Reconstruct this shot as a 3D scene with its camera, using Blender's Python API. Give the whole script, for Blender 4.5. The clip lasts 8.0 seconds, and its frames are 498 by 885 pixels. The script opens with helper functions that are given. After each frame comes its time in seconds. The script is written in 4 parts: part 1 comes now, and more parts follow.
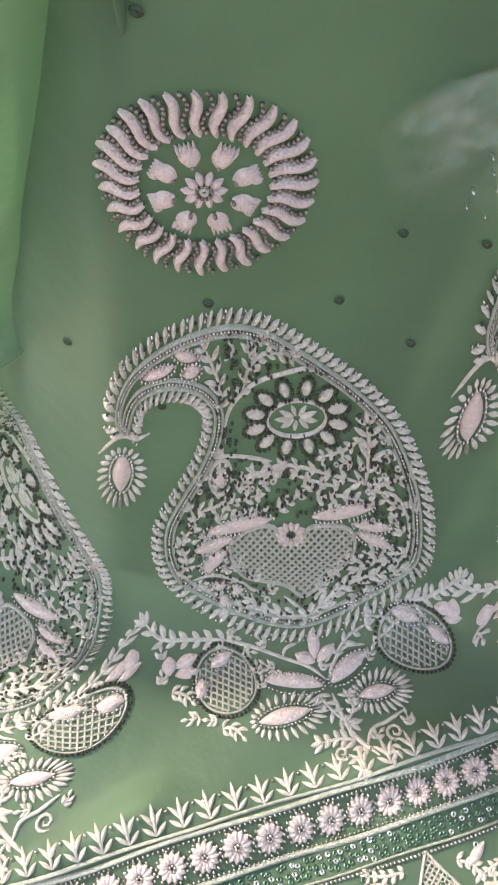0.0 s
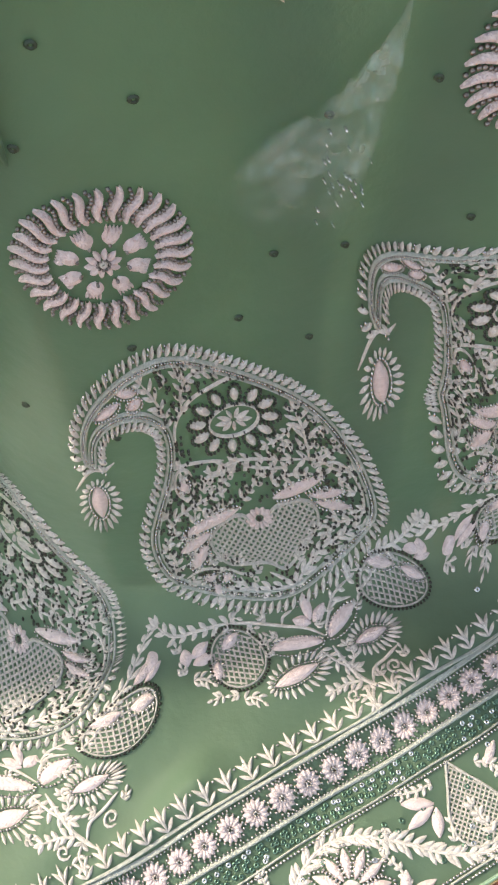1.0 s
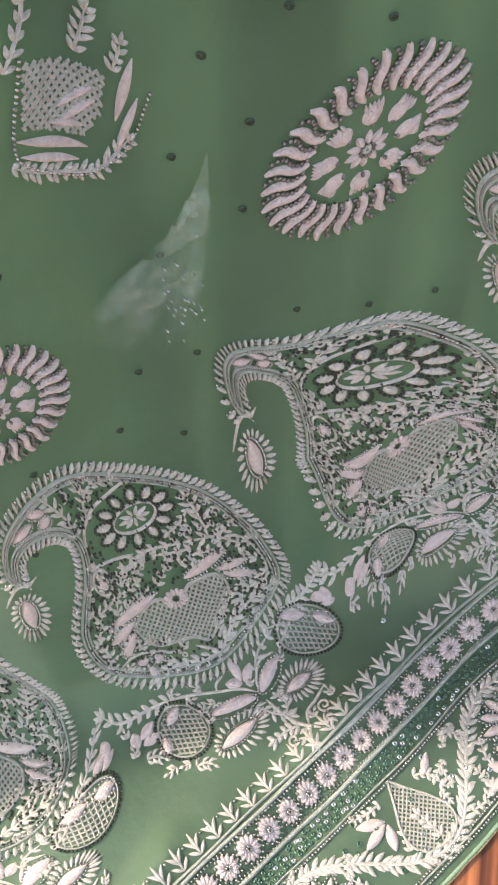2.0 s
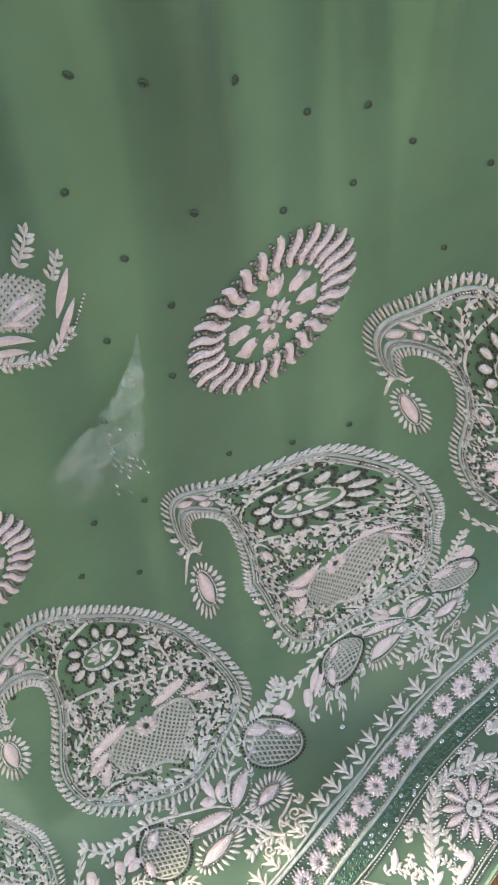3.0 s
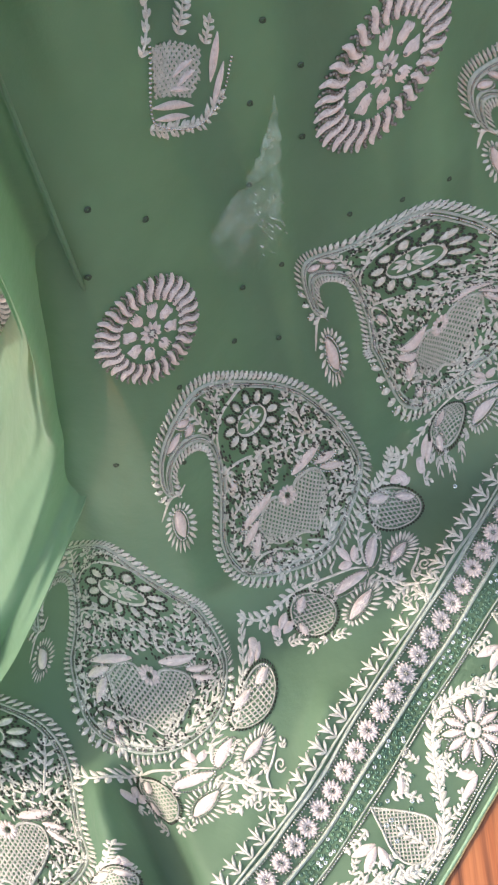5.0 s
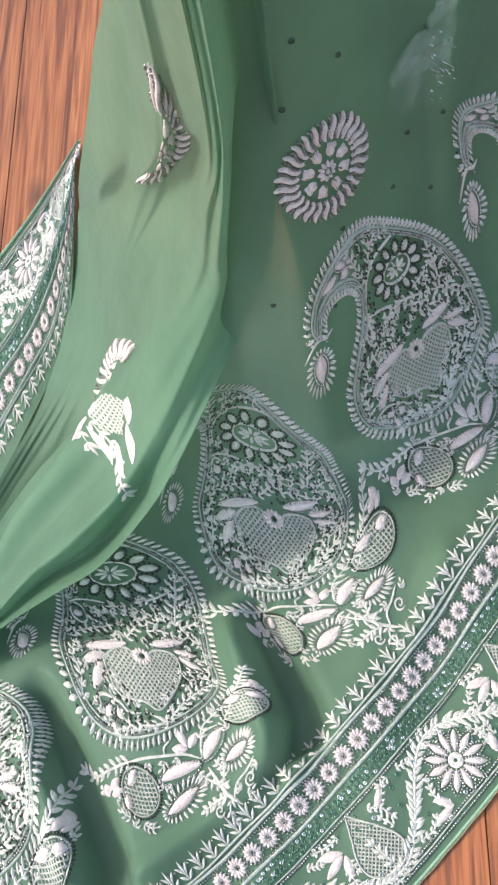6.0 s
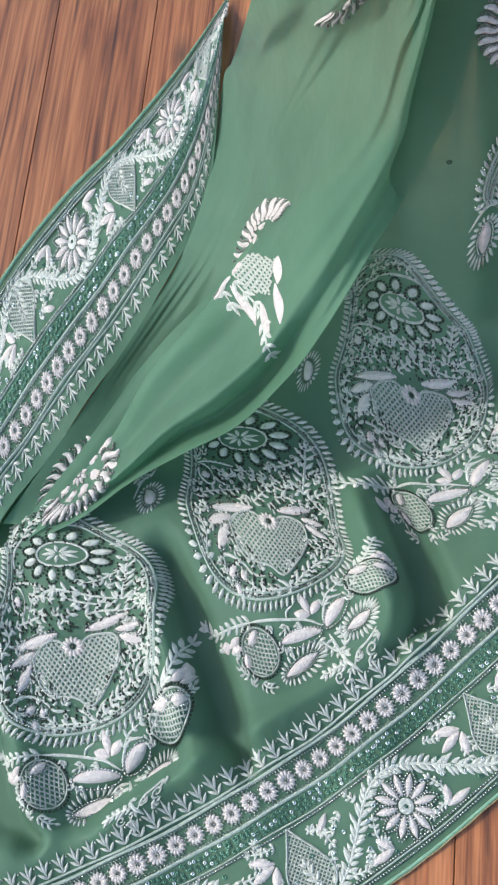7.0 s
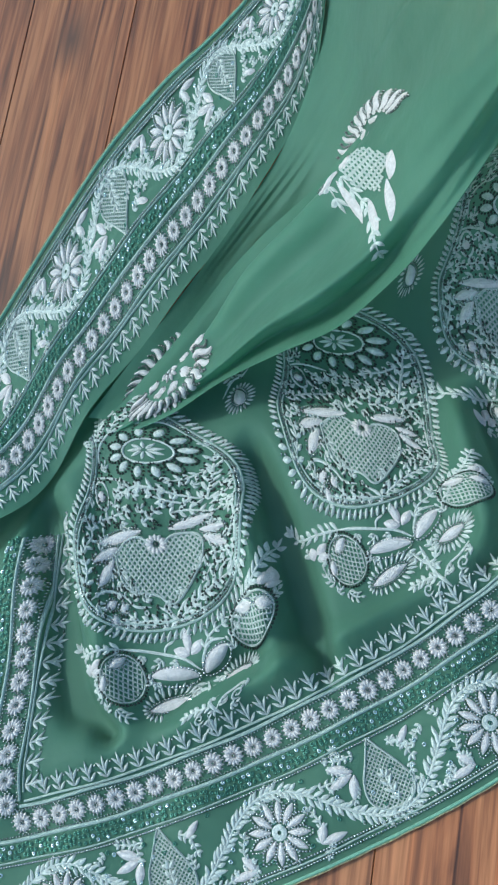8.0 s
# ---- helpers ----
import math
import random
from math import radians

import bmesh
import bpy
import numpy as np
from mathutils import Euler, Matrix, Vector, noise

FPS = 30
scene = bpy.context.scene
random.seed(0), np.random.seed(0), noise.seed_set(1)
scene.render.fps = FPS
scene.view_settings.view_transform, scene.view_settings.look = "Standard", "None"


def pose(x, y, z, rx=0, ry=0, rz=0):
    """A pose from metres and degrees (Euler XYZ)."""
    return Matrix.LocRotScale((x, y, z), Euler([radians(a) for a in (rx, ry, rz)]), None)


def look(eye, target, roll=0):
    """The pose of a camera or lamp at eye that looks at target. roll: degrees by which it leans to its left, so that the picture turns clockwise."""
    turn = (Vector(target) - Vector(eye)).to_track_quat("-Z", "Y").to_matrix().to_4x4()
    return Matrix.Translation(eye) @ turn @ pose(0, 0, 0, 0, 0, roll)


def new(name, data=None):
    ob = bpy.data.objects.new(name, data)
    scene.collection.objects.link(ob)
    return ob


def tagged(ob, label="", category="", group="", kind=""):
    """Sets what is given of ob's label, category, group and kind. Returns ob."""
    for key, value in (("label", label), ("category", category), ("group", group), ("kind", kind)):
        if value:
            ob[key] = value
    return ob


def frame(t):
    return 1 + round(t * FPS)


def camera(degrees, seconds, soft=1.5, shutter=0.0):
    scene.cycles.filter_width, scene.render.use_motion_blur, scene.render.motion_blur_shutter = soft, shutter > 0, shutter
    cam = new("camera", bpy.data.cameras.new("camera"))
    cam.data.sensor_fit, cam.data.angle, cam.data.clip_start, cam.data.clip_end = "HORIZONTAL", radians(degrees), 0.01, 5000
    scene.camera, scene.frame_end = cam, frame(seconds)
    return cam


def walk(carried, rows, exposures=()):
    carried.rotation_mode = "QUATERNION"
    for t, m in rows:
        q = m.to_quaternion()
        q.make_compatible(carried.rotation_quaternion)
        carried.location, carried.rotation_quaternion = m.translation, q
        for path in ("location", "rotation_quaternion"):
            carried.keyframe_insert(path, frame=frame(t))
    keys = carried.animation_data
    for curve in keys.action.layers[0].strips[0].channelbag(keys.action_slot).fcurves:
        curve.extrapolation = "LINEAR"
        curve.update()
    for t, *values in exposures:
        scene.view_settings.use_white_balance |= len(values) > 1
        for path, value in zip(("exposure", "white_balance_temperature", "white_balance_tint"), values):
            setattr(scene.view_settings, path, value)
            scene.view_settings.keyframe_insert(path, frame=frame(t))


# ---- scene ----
cam = camera(25.0, 8.0, soft=2.2)
PATH = [
    (0, (0.1836, 0.1423, 0.4959), (0.1623, 0.4010, -0.0451), 6.87),
    (0.5, (0.1856, 0.1351, 0.5175), (0.1530, 0.3949, -0.0224), -1.20),
    (1, (0.1978, 0.1210, 0.5493), (0.1856, 0.3771, 0.0069), -5.32),
    (1.5, (0.2047, 0.1031, 0.5804), (0.2295, 0.3612, 0.0393), -5.46),
    (2, (0.2030, 0.0986, 0.6000), (0.2478, 0.3829, 0.0735), -6.55),
    (2.2, (0.2049, 0.1025, 0.6137), (0.2707, 0.4023, 0.0981), -5.82),
    (3.3, (0.2049, 0.0531, 0.6559), (0.2997, 0.3819, 0.1631), -7.01),
    (3.5, (0.1972, 0.0385, 0.6623), (0.3010, 0.3669, 0.1710), -6.98),
    (4, (0.1876, 0.0357, 0.6702), (0.2910, 0.3542, 0.1724), -8.12),
    (4.5, (0.1496, 0.0212, 0.6690), (0.2421, 0.3373, 0.1675), -12.81),
    (4.7, (0.1411, 0.0245, 0.6661), (0.2104, 0.3314, 0.1552), -16.61),
    (5.8, (0.0625, 0.0074, 0.6889), (0.1041, 0.2753, 0.1536), -19.27),
    (6, (0.0530, 0.0075, 0.6910), (0.0749, 0.2666, 0.1503), -22.23),
    (6.5, (0.0404, 0.0047, 0.6886), (0.0347, 0.2558, 0.1437), -26.15),
    (7, (0.0026, 0.0037, 0.6796), (-0.0281, 0.2384, 0.1283), -29.08),
    (7.5, (-0.0179, 0.0077, 0.6691), (-0.0713, 0.2242, 0.1121), -33.01),
    (8, (-0.0294, 0.0071, 0.6643), (-0.0980, 0.2138, 0.1052), -36.19),
]
walk(cam, [(t, look(eye, aim, roll)) for t, eye, aim, roll in PATH],
     exposures=[(0.0, 1.88, 9150, 20), (1.5, 1.72, 9100, 20), (3.5, 2.15, 8800, 19), (4.5, 1.98, 8800, 19), (5.8, 1.55, 7600, 12), (7.0, 1.03, 6650, 1), (8.0, 0.75, 5600, -15)])

# ---- soft daylight from high up at one side ----
SUN_FROM = Vector((-0.64, 0.28, 0.76)).normalized()
world = bpy.data.worlds.new("sky")
scene.world = world
world.use_nodes = True
wn = world.node_tree.nodes
sky = wn.new("ShaderNodeTexSky")
sky.sky_type, sky.sun_disc = "NISHITA", False
sky.sun_elevation = math.asin(SUN_FROM.z)
sky.sun_rotation = math.atan2(SUN_FROM.x, SUN_FROM.y)
sky.altitude, sky.dust_density = 50, 2.0
wn["Background"].inputs["Strength"].default_value = 0.145
world.node_tree.links.new(sky.outputs[0], wn["Background"].inputs["Color"])
sun = new("sun", bpy.data.lights.new("sun", "SUN"))
sun.data.energy, sun.data.angle, sun.data.color = 1.25, radians(6), (0.90, 0.96, 1.0)
sun.matrix_world = look(SUN_FROM * 5, (0, 0, 0))

# ---- materials ----
def material(name):
    m = bpy.data.materials.new(name)
    m.use_nodes = True
    return m, m.node_tree.nodes, m.node_tree.links, m.node_tree.nodes["Principled BSDF"]


def noise_node(ns, ln, scale, detail=4.0, stretch=None, rough=0.55):
    co = ns.new("ShaderNodeTexCoord")
    tex = ns.new("ShaderNodeTexNoise")
    tex.inputs["Scale"].default_value, tex.inputs["Detail"].default_value, tex.inputs["Roughness"].default_value = scale, detail, rough
    if stretch:
        mp = ns.new("ShaderNodeMapping")
        mp.inputs["Scale"].default_value = stretch
        ln.new(co.outputs["Object"], mp.inputs["Vector"])
        ln.new(mp.outputs[0], tex.inputs["Vector"])
    else:
        ln.new(co.outputs["Object"], tex.inputs["Vector"])
    return tex


def ramp_node(ns, ln, source, stops):
    r = ns.new("ShaderNodeValToRGB")
    while len(r.color_ramp.elements) < len(stops):
        r.color_ramp.elements.new(0.5)
    for e, (at, c) in zip(r.color_ramp.elements, stops):
        e.position, e.color = at, (*c, 1)
    ln.new(source, r.inputs[0])
    return r


def bump_node(ns, ln, source, strength, distance, p, under=None):
    b = ns.new("ShaderNodeBump")
    b.inputs["Strength"].default_value, b.inputs["Distance"].default_value = strength, distance
    ln.new(source, b.inputs["Height"])
    if under:
        ln.new(under.outputs[0], b.inputs["Normal"])
    ln.new(b.outputs[0], p.inputs["Normal"])
    return b


def sheer_cloth(name, dark, light, seen_through):
    """Fine georgette: soft woven grain, light passing through it, partly see-through."""
    m, ns, ln, p = material(name)
    big = noise_node(ns, ln, 14.0, 3.0)
    col = ramp_node(ns, ln, big.outputs["Fac"], [(0.3, dark), (0.7, light)])
    fine = noise_node(ns, ln, 1600.0, 2.0)
    mid = noise_node(ns, ln, 120.0, 4.0)
    ln.new(col.outputs[0], p.inputs["Base Color"])
    p.inputs["Roughness"].default_value = 0.55
    p.inputs["Specular IOR Level"].default_value = 0.35
    p.inputs["Sheen Weight"].default_value = 0.25
    p.inputs["Sheen Roughness"].default_value = 0.4
    b = bump_node(ns, ln, mid.outputs["Fac"], 0.32, 0.003, p)
    bump_node(ns, ln, fine.outputs["Fac"], 0.25, 0.0004, p, b)
    tl = ns.new("ShaderNodeBsdfTranslucent")
    ln.new(col.outputs[0], tl.inputs["Color"])
    mix = ns.new("ShaderNodeMixShader")
    mix.inputs[0].default_value = 0.52
    ln.new(p.outputs[0], mix.inputs[1])
    ln.new(tl.outputs[0], mix.inputs[2])
    clear = ns.new("ShaderNodeBsdfTransparent")
    clear.inputs["Color"].default_value = (0.55, 0.80, 0.60, 1)
    top = ns.new("ShaderNodeMixShader")
    top.inputs[0].default_value = seen_through
    ln.new(mix.outputs[0], top.inputs[1])
    ln.new(clear.outputs[0], top.inputs[2])
    ln.new(top.outputs[0], ns["Material Output"].inputs["Surface"])
    return m


CLOTH = sheer_cloth("green_georgette", (0.150, 0.285, 0.190), (0.190, 0.350, 0.236), 0.14)


def thread(name, colour, dark, gloss=0.45):
    """Padded cotton stitches with a fine thread grain."""
    m, ns, ln, p = material(name)
    patch = noise_node(ns, ln, 420.0, 4.0)
    col = ramp_node(ns, ln, patch.outputs["Fac"], [(0.3, dark), (0.65, colour)])
    ln.new(col.outputs[0], p.inputs["Base Color"])
    p.inputs["Roughness"].default_value = gloss
    p.inputs["Sheen Weight"].default_value = 0.2
    grain = noise_node(ns, ln, 1200.0, 3.0)
    bump_node(ns, ln, grain.outputs["Fac"], 0.9, 0.0011, p)
    return m


THREAD = thread("white_thread", (0.66, 0.645, 0.585), (0.44, 0.435, 0.39))
PADDED = thread("padded_satin_thread", (0.70, 0.600, 0.570), (0.56, 0.475, 0.45), 0.42)
NET = thread("cream_net_thread", (0.50, 0.50, 0.45), (0.36, 0.38, 0.33))
CORD = thread("sage_cord", (0.42, 0.47, 0.41), (0.30, 0.35, 0.30), 0.4)


def bead_material(name, colour, rough):
    m, ns, ln, p = material(name)
    patch = noise_node(ns, ln, 900.0, 2.0)
    col = ramp_node(ns, ln, patch.outputs["Fac"], [(0.35, tuple(c * 0.45 for c in colour)), (0.65, colour)])
    ln.new(col.outputs[0], p.inputs["Base Color"])
    p.inputs["Metallic"].default_value = 0.85
    p.inputs["Roughness"].default_value = rough
    return m


BEAD = bead_material("silver_bead", (0.62, 0.61, 0.58), 0.24)
SEQUIN = bead_material("pearl_sequin", (0.80, 0.88, 0.84), 0.15)
GOLD = bead_material("gold_piping", (0.75, 0.62, 0.36), 0.35)


def wood():
    m, ns, ln, p = material("varnished_wood")
    info = ns.new("ShaderNodeObjectInfo")
    co = ns.new("ShaderNodeTexCoord")
    shift = ns.new("ShaderNodeVectorMath")
    shift.operation = "MULTIPLY_ADD"
    shift.inputs[1].default_value = (1, 1, 1)
    far = ns.new("ShaderNodeCombineXYZ")
    mul = ns.new("ShaderNodeMath")
    mul.operation = "MULTIPLY"
    mul.inputs[1].default_value = 7.0
    ln.new(info.outputs["Random"], mul.inputs[0])
    ln.new(mul.outputs[0], far.inputs[1])
    ln.new(mul.outputs[0], far.inputs[2])
    ln.new(co.outputs["Object"], shift.inputs[0])
    ln.new(far.outputs[0], shift.inputs[2])
    mp = ns.new("ShaderNodeMapping")
    mp.inputs["Scale"].default_value = (34, 2.2, 34)
    ln.new(shift.outputs[0], mp.inputs["Vector"])
    warp = ns.new("ShaderNodeTexNoise")
    warp.inputs["Scale"].default_value, warp.inputs["Detail"].default_value, warp.inputs["Distortion"].default_value = 1.3, 5.0, 2.2
    ln.new(mp.outputs[0], warp.inputs["Vector"])
    mp2 = ns.new("ShaderNodeMapping")
    mp2.inputs["Scale"].default_value = (300, 9, 300)
    ln.new(shift.outputs[0], mp2.inputs["Vector"])
    grain = ns.new("ShaderNodeTexNoise")
    grain.inputs["Scale"].default_value, grain.inputs["Detail"].default_value = 1.5, 5.0
    ln.new(mp2.outputs[0], grain.inputs["Vector"])
    c1 = ramp_node(ns, ln, warp.outputs["Fac"], [(0.25, (0.085, 0.028, 0.012)), (0.42, (0.34, 0.112, 0.042)), (0.58, (0.47, 0.175, 0.070)), (0.75, (0.25, 0.082, 0.030))])
    c2 = ramp_node(ns, ln, grain.outputs["Fac"], [(0.30, (0.36, 0.30, 0.27)), (0.60, (1, 1, 1))])
    mix = ns.new("ShaderNodeMix")
    mix.data_type, mix.blend_type = "RGBA", "MULTIPLY"
    mix.inputs[0].default_value = 0.75
    ln.new(c1.outputs[0], mix.inputs[6])
    ln.new(c2.outputs[0], mix.inputs[7])
    mp3 = ns.new("ShaderNodeMapping")
    mp3.inputs["Scale"].default_value = (105, 3.2, 105)
    ln.new(shift.outputs[0], mp3.inputs["Vector"])
    vein = ns.new("ShaderNodeTexNoise")
    vein.inputs["Scale"].default_value, vein.inputs["Detail"].default_value, vein.inputs["Distortion"].default_value = 1.4, 4.0, 0.8
    ln.new(mp3.outputs[0], vein.inputs["Vector"])
    c3 = ramp_node(ns, ln, vein.outputs["Fac"], [(0.33, (0.22, 0.15, 0.12)), (0.43, (0.85, 0.80, 0.78)), (0.62, (1.0, 1.0, 1.0)), (0.72, (1.25, 1.15, 1.05))])
    streak = ns.new("ShaderNodeMix")
    streak.data_type, streak.blend_type = "RGBA", "MULTIPLY"
    streak.inputs[0].default_value = 0.85
    ln.new(mix.outputs[2], streak.inputs[6])
    ln.new(c3.outputs[0], streak.inputs[7])
    mix = streak
    hue = ns.new("ShaderNodeHueSaturation")
    mr = ns.new("ShaderNodeMapRange")
    mr.inputs[3].default_value, mr.inputs[4].default_value = 0.8, 1.15
    ln.new(info.outputs["Random"], mr.inputs[0])
    ln.new(mr.outputs[0], hue.inputs["Value"])
    ln.new(mix.outputs[2], hue.inputs["Color"])
    geo = ns.new("ShaderNodeNewGeometry")
    last = hue.outputs[0]
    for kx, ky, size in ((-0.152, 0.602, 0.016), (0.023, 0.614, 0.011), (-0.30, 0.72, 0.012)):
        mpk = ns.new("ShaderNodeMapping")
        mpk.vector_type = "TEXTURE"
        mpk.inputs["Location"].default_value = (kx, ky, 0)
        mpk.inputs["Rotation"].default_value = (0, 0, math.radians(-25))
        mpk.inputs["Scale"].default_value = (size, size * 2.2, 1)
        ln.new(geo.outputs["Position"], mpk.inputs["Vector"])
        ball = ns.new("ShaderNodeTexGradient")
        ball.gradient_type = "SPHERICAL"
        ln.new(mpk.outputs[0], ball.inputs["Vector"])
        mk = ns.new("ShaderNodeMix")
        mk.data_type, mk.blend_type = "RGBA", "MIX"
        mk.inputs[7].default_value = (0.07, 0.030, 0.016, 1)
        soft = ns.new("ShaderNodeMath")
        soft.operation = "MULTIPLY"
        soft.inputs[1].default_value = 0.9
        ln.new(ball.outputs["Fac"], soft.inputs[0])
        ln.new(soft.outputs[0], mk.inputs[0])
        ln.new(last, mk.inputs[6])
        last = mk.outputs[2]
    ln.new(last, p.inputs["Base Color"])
    p.inputs["Roughness"].default_value = 0.38
    bump_node(ns, ln, grain.outputs["Fac"], 0.15, 0.0006, p)
    return m


WOOD = wood()
m, ns, ln, p = material("dark_joint")
p.inputs["Base Color"].default_value = (0.03, 0.015, 0.01, 1)
JOINT = m

PIPING = thread("green_piping", (0.24, 0.42, 0.29), (0.18, 0.33, 0.22), 0.5)
m, ns, ln, p = material("dark_green_sequin")
p.inputs["Base Color"].default_value = (0.02, 0.05, 0.03, 1)
p.inputs["Roughness"].default_value = 0.5
DARKSEQ = m
# pale film that fades at its edges, painting a patch of caught light
m, ns, ln, p = material("lit_patch_film")
patch = noise_node(ns, ln, 160.0, 3.0)
ln.new(ramp_node(ns, ln, patch.outputs["Fac"], [(0.35, (0.30, 0.45, 0.36)), (0.7, (0.62, 0.76, 0.68))]).outputs[0], p.inputs["Base Color"])
p.inputs["Roughness"].default_value = 0.2
clear = ns.new("ShaderNodeBsdfTransparent")
film = ns.new("ShaderNodeMixShader")
thin = ramp_node(ns, ln, noise_node(ns, ln, 70.0, 4.0).outputs["Fac"], [(0.35, (0.86, 0.86, 0.86)), (0.75, (0.40, 0.40, 0.40))])
uv = ns.new("ShaderNodeTexCoord")
xyz = ns.new("ShaderNodeSeparateXYZ")
ln.new(uv.outputs["UV"], xyz.inputs[0])
fade = ns.new("ShaderNodeMapRange")
fade.interpolation_type = "SMOOTHSTEP"
fade.inputs[1].default_value, fade.inputs[2].default_value, fade.inputs[3].default_value, fade.inputs[4].default_value = 0.55, 1.0, 1.0, 0.0
ln.new(xyz.outputs[1], fade.inputs[0])
side = ns.new("ShaderNodeMath")
side.operation = "PINGPONG"
side.inputs[1].default_value = 0.5
ln.new(xyz.outputs[0], side.inputs[0])
soft = ns.new("ShaderNodeMapRange")
soft.interpolation_type = "SMOOTHSTEP"
soft.inputs[1].default_value, soft.inputs[2].default_value = -0.05, 0.16
ln.new(side.outputs[0], soft.inputs[0])
both = ns.new("ShaderNodeMath")
both.operation = "MULTIPLY"
ln.new(fade.outputs[0], both.inputs[0])
ln.new(soft.outputs[0], both.inputs[1])
near = both.outputs[0]
inv_thin = ns.new("ShaderNodeMath")
inv_thin.operation = "SUBTRACT"
inv_thin.inputs[0].default_value = 1.0
ln.new(thin.outputs[0], inv_thin.inputs[1])
dens = ns.new("ShaderNodeMath")
dens.operation = "MULTIPLY"
ln.new(inv_thin.outputs[0], dens.inputs[0])
ln.new(near, dens.inputs[1])
keep_clear = ns.new("ShaderNodeMath")
keep_clear.operation = "SUBTRACT"
keep_clear.inputs[0].default_value = 1.0
ln.new(dens.outputs[0], keep_clear.inputs[1])
ln.new(keep_clear.outputs[0], film.inputs[0])
ln.new(p.outputs[0], film.inputs[1])
ln.new(clear.outputs[0], film.inputs[2])
ln.new(film.outputs[0], ns["Material Output"].inputs["Surface"])
LIT_FILM = m

# ---- the shape of the cloth ----
def curve(keys):
    """A smooth function through (t, value) keys, values being numbers or tuples."""
    ts = np.array([k[0] for k in keys], float)
    vs = np.array([np.atleast_1d(k[1]) for k in keys], float)
    slope = np.gradient(vs, ts, axis=0)

    def at(t):
        t = np.clip(np.asarray(t, float), ts[0], ts[-1])
        i = np.clip(np.searchsorted(ts, t, side="right") - 1, 0, len(ts) - 2)
        h = ts[i + 1] - ts[i]
        q = ((t - ts[i]) / h)[..., None]
        h = h[..., None]
        return (vs[i] * (2 * q**3 - 3 * q**2 + 1) + slope[i] * h * (q**3 - 2 * q**2 + q)
                + vs[i + 1] * (3 * q**2 - 2 * q**3) + slope[i + 1] * h * (q**3 - q**2))
    return at


def ramp(a, b, t):
    q = np.clip((np.asarray(t, float) - a) / (b - a), 0, 1)
    return q * q * (3 - 2 * q)


def bump(x, mid, half):
    return np.exp(-((np.asarray(x, float) - mid) / half) ** 2)


# front hem on the floor: x -> y of the outer edge
hem_y = curve([(-0.40, 0.002), (-0.25, -0.011), (-0.117, -0.001), (-0.036, 0.014), (0.034, 0.036), (0.086, 0.055),
               (0.137, 0.076), (0.234, 0.126), (0.305, 0.163), (0.376, 0.203), (0.43, 0.222), (0.60, 0.26)])
# where the cloth leaves the floor, and how steep it becomes
foot_y = curve([(-0.40, 0.30), (-0.05, 0.275), (0.04, 0.245), (0.12, 0.236), (0.19, 0.248), (0.25, 0.266), (0.31, 0.271), (0.40, 0.284), (0.60, 0.30)])
steep = curve([(-0.40, 4), (-0.06, 6), (0.02, 30), (0.06, 60), (0.09, 78), (0.12, 84), (0.20, 86), (0.30, 86), (0.60, 87)])
ARC = 0.074
S_TOP = 0.86


